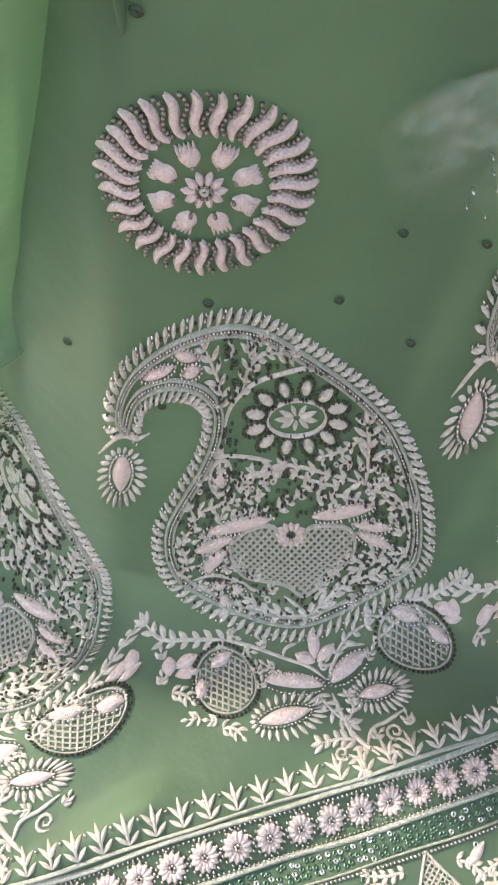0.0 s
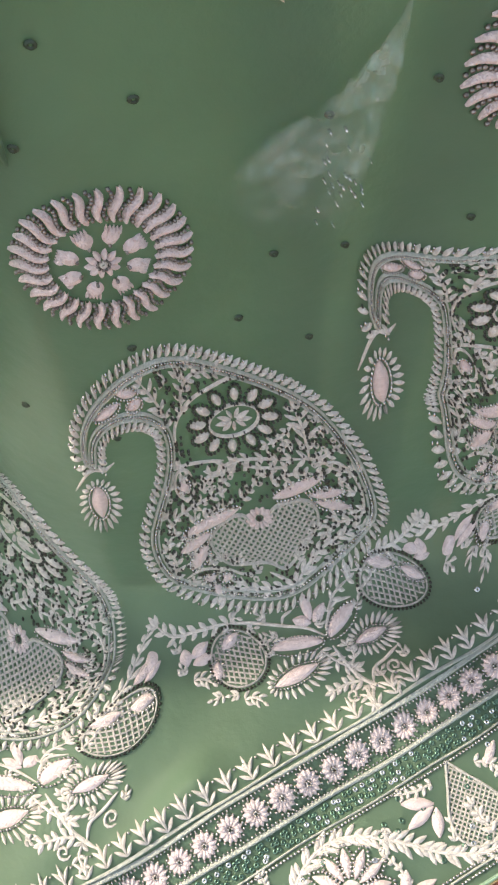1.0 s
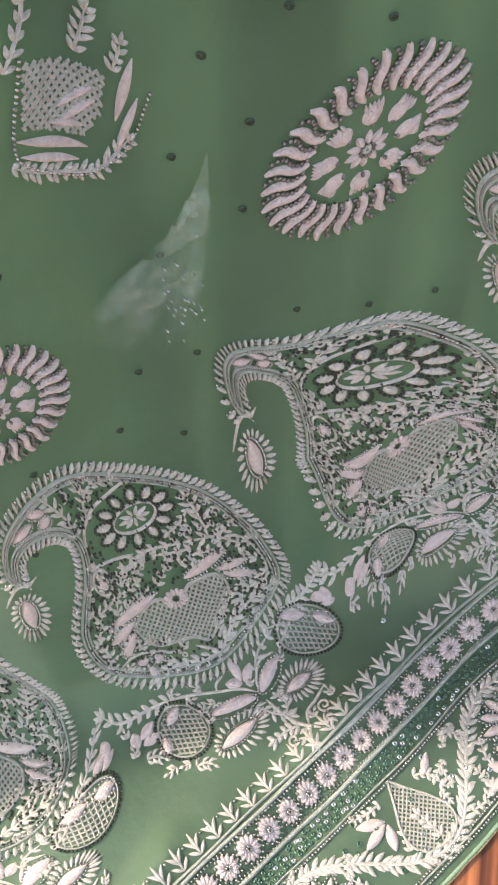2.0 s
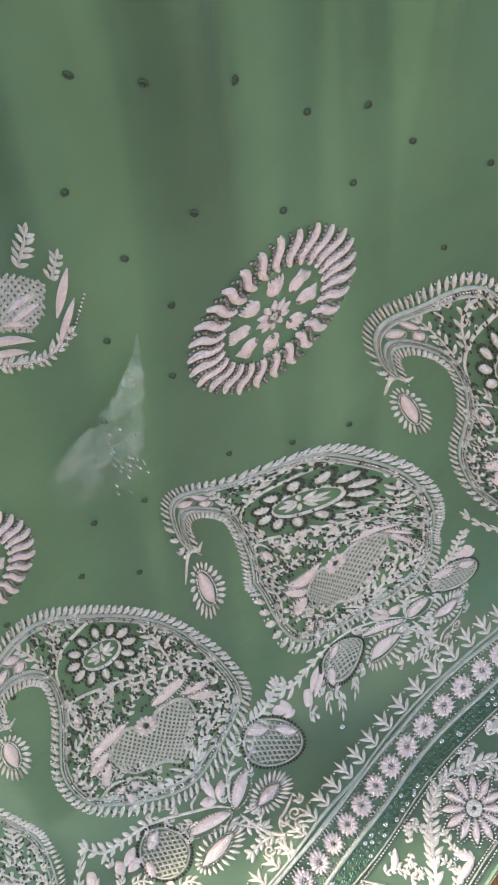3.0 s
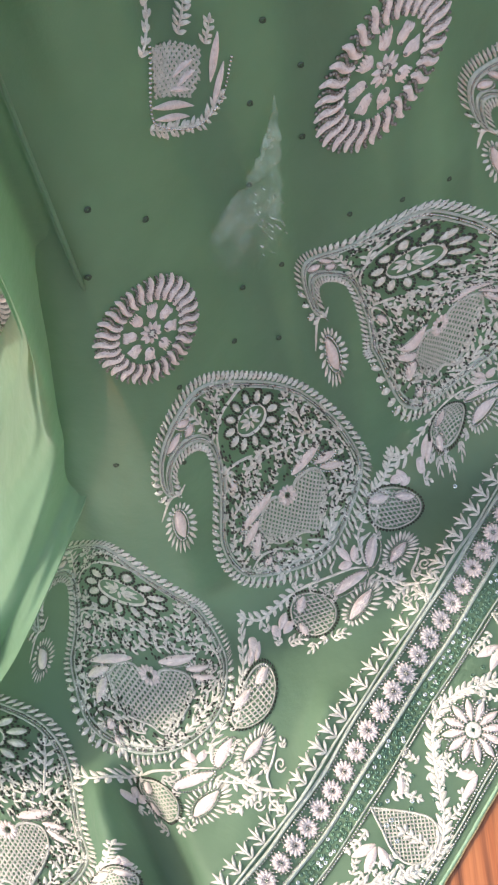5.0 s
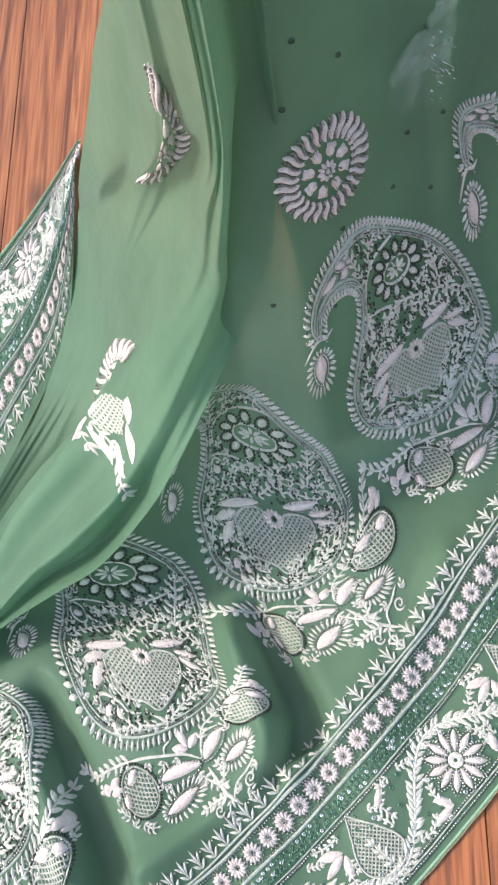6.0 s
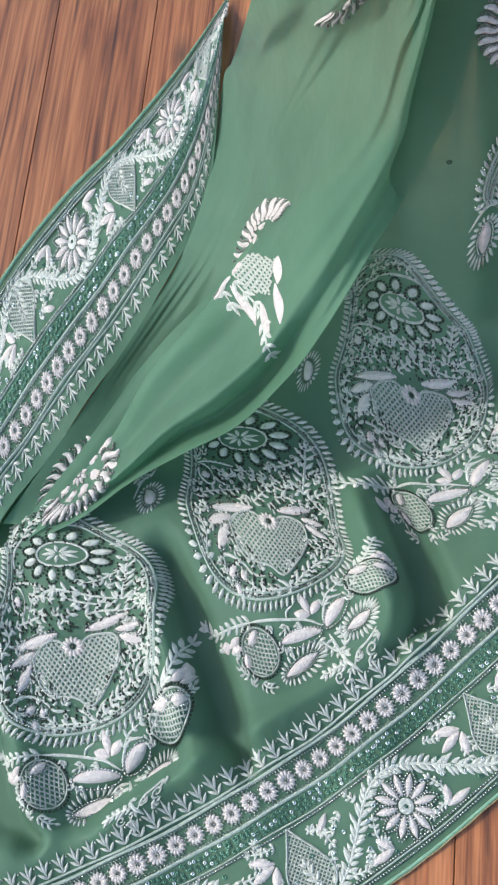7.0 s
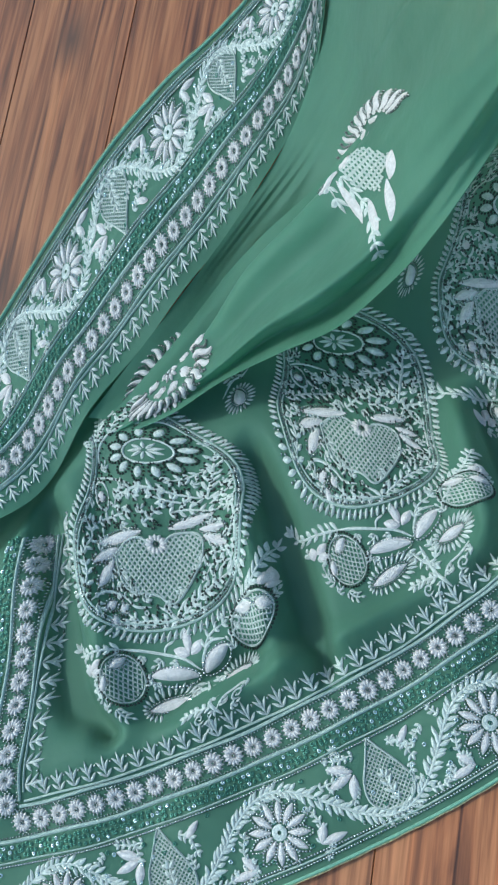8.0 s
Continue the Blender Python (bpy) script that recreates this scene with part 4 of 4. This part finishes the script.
    vines.sprig([(640, 1330), (632, 1350), (640, 1368)], 5, 18, 7, 18)
    vines.sprig([(612, 1288), (622, 1262), (612, 1240)], 5, 18, 7, 16)
    base = np.array([(270, 1115), (345, 1120), (540, 1128), (640, 1112), (790, 1040), (815, 1110), (735, 1200), (735, 1270), (690, 1350), (600, 1352), (530, 1330), (440, 1318), (345, 1290), (285, 1215)], float)
    fill_sprigs(vines, base, lambda p: False, rng, ((11.0, 300), (8.0, 400), (5.5, 500)), [spikes, *discs] + [st for _, st, _ in petals])
    top = motif.lay("paisley_motif", THREAD, dupatta, warp, front_cloth, "white and blush thread paisley with silver beads")
    cord.lay("outline_cord", CORD, top, warp, front_cloth, "sage double outline cord")
    spikes.lay("fringe", THREAD, top, warp, front_cloth, kind="stuff")
    beads.lay("bead", BEAD, top, warp, front_cloth, "silver beads", "stuff")
    dark.lay("dark_bead", DARKBEAD, top, warp, front_cloth, "smoky glass beads", "stuff")
    ros.lay("rosette", THREAD, top, warp, front_cloth)
    rosbeads.lay("rosette_bead", DARKBEAD, top, warp, front_cloth, "smoky glass beads", "stuff")
    heart.lay("net_heart", NET, top, warp, front_cloth, "cream drawn-thread lattice")
    flower.lay("flower", PADDED, top, warp, front_cloth)
    for d in discs:
        d.lay("net_flower", NET, top, warp, front_cloth, "cream drawn-thread lattice")
    for n, s, mt in petals:
        s.lay(n, mt, top, warp, front_cloth)
    return top


def medallion(place, surface, arc=(0, 360), fans=True):
    """A round flower of S-shaped petals with rows of beads between them."""
    warp = affine(*place)
    beads, centre = Stitches(), Stitches()
    n = 27
    a0, a1 = arc
    pieces = []
    for k in range(n):
        t = 360 * k / n
        if not a0 <= (t - a0) % 360 + a0 <= a1:
            continue
        t = math.radians(t)
        e, s = np.array((math.cos(t), math.sin(t))), np.array((-math.sin(t), math.cos(t)))
        st = Stitches()
        st.wave_leaf(e * 0.58, e * random.uniform(0.98, 1.03) + s * 0.05, 0.105, 0.0017, 0.075)
        pieces.append(("petal", st))
        for r in np.arange(0.62, 1.0, 0.045):
            q = (r - 0.6) / 0.4
            m = math.radians(360 / n / 2)
            p = e * math.cos(m) + s * math.sin(m)
            side = np.array((-p[1], p[0]))
            beads.bead(p * r + side * (0.05 * q + 0.05 * math.sin(2 * math.pi * q)), 0.025, 0.0011)
    for k in range(8):
        t = math.radians(45 * k + 20)
        if not a0 <= (math.degrees(t) - a0) % 360 + a0 <= a1:
            continue
        e, s = np.array((math.cos(t), math.sin(t))), np.array((-math.sin(t), math.cos(t)))
        st = Stitches()
        st.leaf(e * 0.27, e * 0.49, 0.20, 0.0013, n=8, blunt=0.5)
        for j in range(-2, 3):
            st.leaf(e * 0.40 + s * 0.032 * j, e * 0.525 + s * 0.042 * j, 0.035, 0.0011, n=5, across=4)
        pieces.append(("fan_petal", st))
        beads.bead(e * 0.29, 0.022, 0.0022)
    centre.ring((0, 0), 0.05, 0.015, 0.0012)
    for k in range(10):
        t = math.radians(36 * k)
        if not a0 <= (math.degrees(t) - a0) % 360 + a0 <= a1:
            continue
        e = np.array((math.cos(t), math.sin(t)))
        st = Stitches()
        st.leaf(e * 0.05, e * 0.21, 0.075, 0.0011, n=6)
        pieces.append(("centre_petal", st))
        beads.bead(e * 0.07, 0.018, 0.0014)
    top = centre.lay("medallion", THREAD, dupatta, warp, surface, "blush thread round medallion with bead rows")
    for name, st in pieces:
        st.lay(name, PADDED, top, warp, surface)
    beads.lay("beading", PEWTER, top, warp, surface, "dull silver beads", "stuff")
    return top


PEWTER = bead_material("pewter_bead", (0.30, 0.29, 0.27), 0.28)
DARKBEAD = bead_material("smoky_bead", (0.085, 0.095, 0.082), 0.34)
for i, pins in enumerate(PAISLEYS):
    paisley(pins, hook=i != 0)
for m in MEDALLIONS:
    medallion(m, front_cloth)
medallion(SWAG_MEDALLIONS[0], swag, (-110, 100))
half = medallion(SWAG_MEDALLIONS[1], swag, (-75, 150))
warp = affine(*SWAG_PATCH)
st = Stitches()
st.net([(-0.75, -0.55), (-0.1, -0.25), (0.45, -0.45), (0.1, -1.1), (-0.45, -1.0)], 0.085, 0.045, 40)
st.lay("net_patch", NET, half, warp, swag)
st = Stitches()
for a, b in (((-0.7, -1.0), (-0.35, -1.6)), ((-0.2, -1.2), (0.05, -1.7)), ((0.3, -0.9), (0.3, -1.5)), ((0.5, -0.4), (0.35, -0.9))):
    leaf = Stitches()
    leaf.leaf(a, b, 0.2, 0.0014)
    leaf.lay("leaf", PADDED, half, warp, swag)
st.sprig([(-0.6, -0.9), (-0.2, -1.4), (0.1, -2.0)], 0.05, 0.22, 0.08, 0.2)
st.sprig([(-0.9, -0.6), (-0.95, -0.95), (-0.8, -1.3)], 0.05, 0.2, 0.08, 0.18)
st.lay("sprig", THREAD, half, warp, swag)
medallion(SWAG_MEDALLIONS[2], swag)

# ---- borders ----
hem_x = np.linspace(-0.385, 0.60, 900)
hem_p = np.stack([hem_x, hem_y(hem_x)[:, 0]], 1)
hem_l = np.r_[0, np.cumsum(np.linalg.norm(np.diff(hem_p, axis=0), axis=1))]
hem_d = np.gradient(hem_p, axis=0)
hem_d = np.stack([np.convolve(np.pad(c, 30, mode="edge"), np.ones(61) / 61, "valid") for c in hem_d.T], 1)
hem_d /= np.linalg.norm(hem_d, axis=1, keepdims=True)


def front_hem(p):
    """Length along the front hem and distance in from its edge -> place on the front cloth."""
    p = np.asarray(p, float)
    at = np.stack([np.interp(p[:, 0], hem_l, hem_p[:, k]) for k in (0, 1)], 1)
    n = np.stack([-np.interp(p[:, 0], hem_l, hem_d[:, 1]), np.interp(p[:, 0], hem_l, hem_d[:, 0])], 1)
    return at + n * p[:, 1:2]


def left_edge(y):
    return -0.385 + (np.asarray(y) - 0.089) * 0.37


def left_hem(p):
    p = np.asarray(p, float)
    return np.stack([left_edge(p[:, 0]) + p[:, 1], p[:, 0]], 1)


def on_front_hem(p):
    q = front_hem([p])[0]
    return q[0] - left_edge(q[1]) > p[1] - 0.002


def on_left_hem(p):
    q = left_hem([p])[0]
    return p[0] - hem_y(np.array([q[0]]))[0, 0] > p[1] + 0.002


side_u = np.linspace(0, 1, 600)
side_m = (side_edge(side_u) + side_inner(side_u)) / 2
side_l = np.r_[0, np.cumsum(np.linalg.norm(np.diff(side_m, axis=0), axis=1))]


def back_hem(p):
    p = np.asarray(p, float)
    return np.stack([np.interp(p[:, 0], side_l, side_u), p[:, 1] / 0.107], 1)


def border(name, label, chart, surface, l0, l1, phase, keep=lambda p: True, outer=True, step=0.1385):
    """An embroidered border: cords, a row of round flowers, a sequin band, and a vine with rosettes and net pears."""
    cords, pearl, beads, green, vine = Stitches(), Stitches(), Stitches(), Stitches(), Stitches(1.35)

    def run(d, w, h, st, gap=0.004):
        pts = [(l, d + 0.0004 * math.sin(l * 90 + d * 900)) for l in np.arange(l0, l1, gap)]
        pts = [p for p in pts if keep(p)]
        if len(pts) > 3:
            st.stroke(np.array(pts), w, h, False, 0.0025)
        return pts

    pieces = []
    for d, w, h in ((0.0686, 0.0024, 0.0013), (0.0868, 0.0020, 0.0012), (0.0893, 0.0014, 0.0009)) + (((0.0085, 0.0012, 0.0008), (0.0565, 0.0011, 0.0008)) if outer else ()):
        run(d, w, h, cords)
    for d in (0.0106, 0.0065, 0.0545) if outer else ():
        for p in np.arange(l0, l1, 0.0019):
            if keep((p, d)):
                beads.bead((p, d), 0.0008, 0.0011)
    for p in np.arange(l0, l1, 0.0021):
        for d in (0.0704, 0.0851):
            if keep((p, d)):
                beads.bead((p, d), 0.0006, 0.0009)
    # flowers
    for l in np.arange(l0 + (phase % 0.0135), l1, 0.0135):
        c = np.array((l, 0.0779))
        if not keep(c):
            continue
        st = Stitches()
        n = 13
        size = random.uniform(0.94, 1.05)
        a0 = random.random()
        for k in range(n):
            t = a0 + 2 * math.pi * k / n
            e = np.array((math.cos(t), math.sin(t)))
            st.leaf(c + e * 0.0012, c + e * 0.0061 * size, 0.0030, 0.0013, n=6, across=4, blunt=0.8)
        for k in range(15):
            t = 2 * math.pi * k / 15
            beads.bead(c + 0.0064 * size * np.array((math.cos(t), math.sin(t))), 0.00062, 0.001)
        for k in range(5):
            beads.bead(c + 0.001 * np.array((math.cos(k * 1.257), math.sin(k * 1.257))), 0.0006, 0.0019)
        pieces.append(("border_flower", st, PADDED))
    # little sprigs along the inner edge
    for l in np.arange(l0 + 0.003, l1, 0.0112):
        if not keep((l, 0.095)):
            continue
        st = Stitches(1.45)
        lean = random.uniform(-0.0008, 0.0008)
        foot, tip = np.array((l, 0.0905)), np.array((l + lean, 0.1025))
        st.leaf(foot, tip, 0.0014, 0.0010, n=7, across=4)
        for sx in (-1, 1):
            st.leaf(foot + (0, 0.003), foot + (sx * 0.0044, 0.0092), 0.0013, 0.0010, bend=0.06 * sx, n=6, across=4)
            st.leaf(foot, foot + (sx * 0.0050, 0.0042), 0.0013, 0.0009, n=6, across=4)
        beads.bead(foot + (0.0056, 0.008), 0.0007, 0.001)
        pieces.append(("sprig", st, THREAD))
    # sequin band
    for l in np.arange(l0, l1, 0.0031):
        for d in (0.0592, 0.0622, 0.0652):
            p = (l + random.uniform(-0.001, 0.001), d + random.uniform(-0.0008, 0.0008))
            if keep(p):
                (pearl if random.random() < 0.16 else green).ring(p, 0.0013, 0.0004, 0.0007, 9)
    if outer:
        wave = lambda l: 0.031 + 0.0195 * math.cos(2 * math.pi * (l - phase) / step)
        pts = [(l, wave(l)) for l in np.arange(l0, l1, 0.003)]
        pts = [p for p in pts if keep(p)]
        if len(pts) > 3:
            vine.sprig(np.array(pts), 0.0015, 0.0078, 0.0020, 0.0038, 42)
        first = phase - math.ceil((phase - l0) / step) * step
        for l in np.arange(first, l1 + step, step):
            c = np.array((l, 0.0285))
            if l0 - 0.01 < l < l1 + 0.01 and keep(c):
                st = Stitches()
                for k in range(12):
                    t = 2 * math.pi * k / 12 + 0.2
                    e = np.array((math.cos(t), math.sin(t)))
                    s = np.array((-e[1], e[0]))
                    petal = Stitches()
                    petal.leaf(c + e * 0.0050, c + e * 0.0182, 0.0046, 0.0015, n=8)
                    pieces.append(("petal", petal, PADDED))
                    for r in np.arange(0.006, 0.0205, 0.0017):
                        half = 0.0034 * math.sin(math.pi * min(1, (r - 0.004) / 0.0165)) + 0.0003
                        beads.bead(c + e * r + s * half, 0.0007, 0.0011)
                        beads.bead(c + e * r - s * half, 0.0007, 0.0011)
                st.ring(c, 0.0046, 0.0012, 0.0013, 14)
                pieces.append(("rosette", st, THREAD))
                for sx in (-1, 1):
                    for a, b, w in (((sx * 0.020, 0.010 - 0.0285 + 0.004), (sx * 0.026, 0.012 - 0.0285 + 0.012), 0.0055), ((sx * 0.020, 0.010 - 0.0285 + 0.004), (sx * 0.036, 0.008 - 0.0285 + 0.006), 0.005)):
                        leaf = Stitches()
                        leaf.leaf(c + a, c + b, w, 0.0015)
                        pieces.append(("leaf", leaf, PADDED))
                    vine.sprig(np.array([c + (sx * 0.021, -0.014), c + (sx * 0.024, -0.004), c + (sx * 0.021, 0.004)]), 0.0011, 0.004, 0.0015, 0.004)
            c = np.array((l + step / 2, 0.032))
            if l0 - 0.01 < c[0] < l1 + 0.01 and keep(c):
                st = Stitches()
                rim = np.array([c + (w * 0.0145, h * 1.08) for w, h in ((0, 0.0215), (0.30, 0.014), (0.72, 0.004), (1.0, -0.006), (0.85, -0.0125), (0.4, -0.0165), (-0.1, -0.0165), (-0.62, -0.0145), (-0.98, -0.008), (-0.9, 0.001), (-0.5, 0.010), (0, 0.0215))])
                st.net(smooth_line(rim, 0.003), 0.0021, 0.0009, 40)
                st.stroke(rim, 0.0014, 0.0010, False)
                pieces.append(("net_pear", st, NET))
                vine.sprig(np.array([c + (0.001, -0.014), c + (0.0005, -0.007), c + (0, 0.0)]), 0.0012, 0.0055, 0.0018, 0.0045, 48, h=0.0016)
                for k, (a, b, w) in enumerate((((-0.016, 0.010), (-0.030, 0.017), 0.006), ((-0.016, 0.008), (-0.022, -0.004), 0.006), ((-0.017, 0.009), (-0.033, 0.006), 0.0055),
                                               ((0.016, 0.012), (0.026, 0.019), 0.0045))):
                    leaf = Stitches()
                    leaf.leaf(c + a, c + b, w, 0.0016)
                    pieces.append(("leaf", leaf, PADDED))
                vine.sprig(np.array([c + (0.012, 0.016), c + (0.018, 0.012), c + (0.020, 0.004)]), 0.0011, 0.0042, 0.0016, 0.0042)
                vine.sprig(np.array([c + (-0.012, 0.018), c + (-0.02, 0.0185), c + (-0.027, 0.0205)]), 0.0011, 0.004, 0.0016, 0.0042)
                vine.sprig(np.array([c + (0.021, -0.017), c + (0.030, -0.019), c + (0.036, -0.016)]), 0.0011, 0.004, 0.0016, 0.0042)
        for l in np.arange(l0, l1, 0.0042):
            p = np.array((l, random.uniform(0.013, 0.052)))
            near = (l - phase + step / 2) % step - step / 2
            if keep(p) and math.hypot(near, p[1] - 0.0285) > 0.022 and abs(abs(near) - step / 2) > 0.016 and abs(p[1] - wave(l)) > 0.006:
                t = random.uniform(0, 6.28)
                e = np.array((math.cos(t), math.sin(t))) * random.uniform(0.005, 0.009)
                vine.sprig(np.array([p, p + e * 0.5, p + e]), 0.0010, 0.0036, 0.0014, 0.0032)
        for l in np.arange(l0, l1, 0.004):
            p = (l, random.uniform(0.012, 0.052))
            if keep(p):
                (pearl if random.random() < 0.35 else green).ring(p, 0.0014, 0.0005, 0.0008, 9)
    top = cords.lay(name, CORD, dupatta, chart, surface, label)
    for st, n, mt, lb in ((beads, "bead", BEAD, "silver beads"), (pearl, "pearl_sequin", SEQUIN, "shiny pearl sequins"), (green, "green_sequin", GREENSEQ, "green sequins")):
        st.lay(n, mt, top, chart, surface, lb, "stuff")
    vine.lay("vine", THREAD, top, chart, surface)
    for n, st, mt in pieces:
        st.lay(n, mt, top, chart, surface)
    return top


GREENSEQ = bead_material("green_sequin", (0.13, 0.27, 0.20), 0.38)
ros_l = float(np.interp(0.358, hem_x, hem_l))
border("front_border", "embroidered hem with flower row, sequins and rosettes", front_hem, front_cloth, 0.003, float(np.interp(0.52, hem_x, hem_l)), ros_l, on_front_hem)
border("corner_border", "embroidered side hem turning at the corner", left_hem, front_cloth, 0.03, 0.235, 0.2, on_left_hem, outer=False)
border("back_border", "embroidered side hem lying behind the swag", back_hem, side_hem, 0.004, float(side_l[-1]) - 0.004, 0.290, step=0.119)

# rolled edges
for nm, chart, surface, l1, keep in (("front_edge_piping", front_hem, front_cloth, float(hem_l[-1]) - 0.002, on_front_hem), ("back_edge_piping", back_hem, side_hem, float(side_l[-1]) - 0.002, lambda p: True)):
    st = Stitches()
    st.stroke(np.array([(l, 0.0014) for l in np.arange(0.002, l1, 0.006)]), 0.0022, 0.0016, False, 0.004)
    st.lay(nm, PIPING, dupatta, chart, surface, "green rolled edge")
    st = Stitches()
    st.stroke(np.array([(l, 0.0001 + 0.0002 * math.sin(l * 300)) for l in np.arange(0.002, l1, 0.006)]), 0.0009, 0.0011, False, 0.004)
    st.lay("gold_edge", GOLD, dupatta, chart, surface, "thin gold edge thread")

# scattered sequins on the plain ground
for x, s in DOTS:
    st = Stitches()
    st.ring((0, 0), 0.0015, 0.0004, 0.0008, 10)
    st.lay("ground_sequin", DARKSEQ if s > 0.32 else SEQUIN, dupatta, affine((x, s), (1, 0), (0, 1)), front_cloth)

# folded medallion seen in part beside the swag
st, frame_st, bd = Stitches(), Stitches(), Stitches()
st.net([(-0.75, -0.35), (-0.85, 0.35), (0.35, 0.42), (0.42, -0.1), (0.2, -0.45)], 0.085, 0.05, 45)
warp = affine(*TORN)
top = st.lay("folded_medallion", NET, dupatta, warp, front_cloth, "part of a thread medallion with lattice centre")
for a, b, w in (((0.65, 0.75), (0.62, -0.1), 0.16), ((0.85, 0.3), (0.72, -0.5), 0.12), ((-0.8, -0.5), (0.3, -0.55), 0.14), ((-0.7, -0.7), (0.2, -0.72), 0.12), ((-0.2, -0.3), (0.3, 0.05), 0.12), ((-0.3, -0.15), (0.25, 0.2), 0.1), ((-0.35, -0.3), (0.2, -0.3), 0.1)):
    leaf = Stitches()
    leaf.leaf(a, b, w, 0.0013)
    leaf.lay("petal", PADDED, top, warp, front_cloth)
frame_st.sprig([(-1.1, 0.3), (-0.9, 0.8), (-1.0, 1.2)], 0.05, 0.2, 0.07, 0.16)
frame_st.sprig([(-0.1, 0.5), (-0.05, 0.8), (-0.05, 1.0)], 0.05, 0.22, 0.08, 0.14)
frame_st.sprig([(0.42, 0.5), (0.45, 0.7), (0.45, 0.85)], 0.05, 0.16, 0.07, 0.14)
frame_st.sprig([(-0.8, -0.85), (-0.2, -0.9), (0.5, -0.8), (0.85, -0.3)], 0.05, 0.18, 0.07, 0.13)
frame_st.lay("sprig", THREAD, top, warp, front_cloth)
bd.beads_along([(-0.9, 0.4), (-0.85, -0.45), (-0.6, -0.8), (0.3, -0.9), (0.85, -0.4), (1.0, 0.4)], 0.07, 0.025)
bd.lay("beading", BEAD, top, warp, front_cloth, "silver beads", "stuff")

# ---- planks of the floor ----
PLANK_W, PLANK_A = 0.083, math.radians(65.0)
along, over = Vector((math.cos(PLANK_A), math.sin(PLANK_A), 0)), Vector((math.sin(PLANK_A), -math.cos(PLANK_A), 0))


def plank_mesh(length):
    bm = bmesh.new()
    bmesh.ops.create_cube(bm, size=1.0, matrix=Matrix.Diagonal((PLANK_W - 0.0005, length - 0.0006, 0.012, 1)))
    bmesh.ops.bevel(bm, geom=[e for e in bm.edges if all(v.co.z > 0 for v in e.verts)], offset=0.0004, segments=1, affect="EDGES")
    me = bpy.data.meshes.new("plank")
    bm.to_mesh(me)
    bm.free()
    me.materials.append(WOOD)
    return me


plank_me = plank_mesh(1.9)
for k in range(-14, 15):
    mid = 0.234 + (k + 0.5) * PLANK_W
    pos = -0.75 - random.uniform(0.0, 0.25)
    if k == 0:
        pos = (0.348 * along.x + 0.181 * along.y) - 1.9
    while pos < 1.9:
        length = 1.9
        ob = new("plank", plank_me)
        ob.parent = floor
        c = over * mid + along * (pos + length / 2)
        ob.matrix_basis = Matrix.Translation((c.x, c.y, -0.006)) @ Matrix.Rotation(PLANK_A - math.pi / 2, 4, "Z")
        pos += length

# crumpled film added over the front, painting the back layer's lit, shiny patch
def crumpled(left, right, depth):
    x, w = np.meshgrid(np.linspace(0, 1, 60), np.linspace(0, 1, 60), indexing="ij")
    flat = (1 - x)[..., None] * curve(left)(w) + x[..., None] * curve(right)(w)
    P = front_cloth(flat[..., 0], flat[..., 1])
    wr = np.array([[noise.noise((a * 260, b * 200, 0.3)) + 0.6 * noise.noise((a * 620, b * 500, 4.0)) for a, b in row] for row in flat])
    P[..., 1] -= 0.0035 + depth * wr
    me = mesh_of("crumpled_light_patch", P.reshape(-1, 3), grid_faces(60, 60), LIT_FILM)
    uvs = np.stack([x.ravel(), w.ravel()], 1)
    layer = me.uv_layers.new(name="spread")
    idx = np.empty(len(me.loops), int)
    me.loops.foreach_get("vertex_index", idx)
    layer.data.foreach_set("uv", uvs[idx].ravel())
    return part("crumpled_light_patch", me, dupatta, "added crumpled film painting a lit patch of the back layer")


crumpled([(0, (0.2365, 0.647)), (0.25, (0.2255, 0.626)), (0.45, (0.2136, 0.611)), (0.62, (0.199, 0.600)), (0.74, (0.190, 0.589)), (1, (0.200, 0.553))],
         [(0, (0.2372, 0.647)), (0.3, (0.2345, 0.620)), (0.6, (0.229, 0.590)), (1, (0.223, 0.556))], 0.0026)
# bright beads added on the film to stand for its glints of light
st = Stitches()
rng = random.Random(5)
for _ in range(26):
    st.bead((rng.gauss(0.217, 0.004), rng.gauss(0.585, 0.009)), rng.uniform(0.0003, 0.0006), 0.004)
st.lay("glint", SEQUIN, dupatta, affine((0, 0), (1, 0), (0, 1)), front_cloth, "tiny silver beads added as glints of light", "stuff", up=0.004)
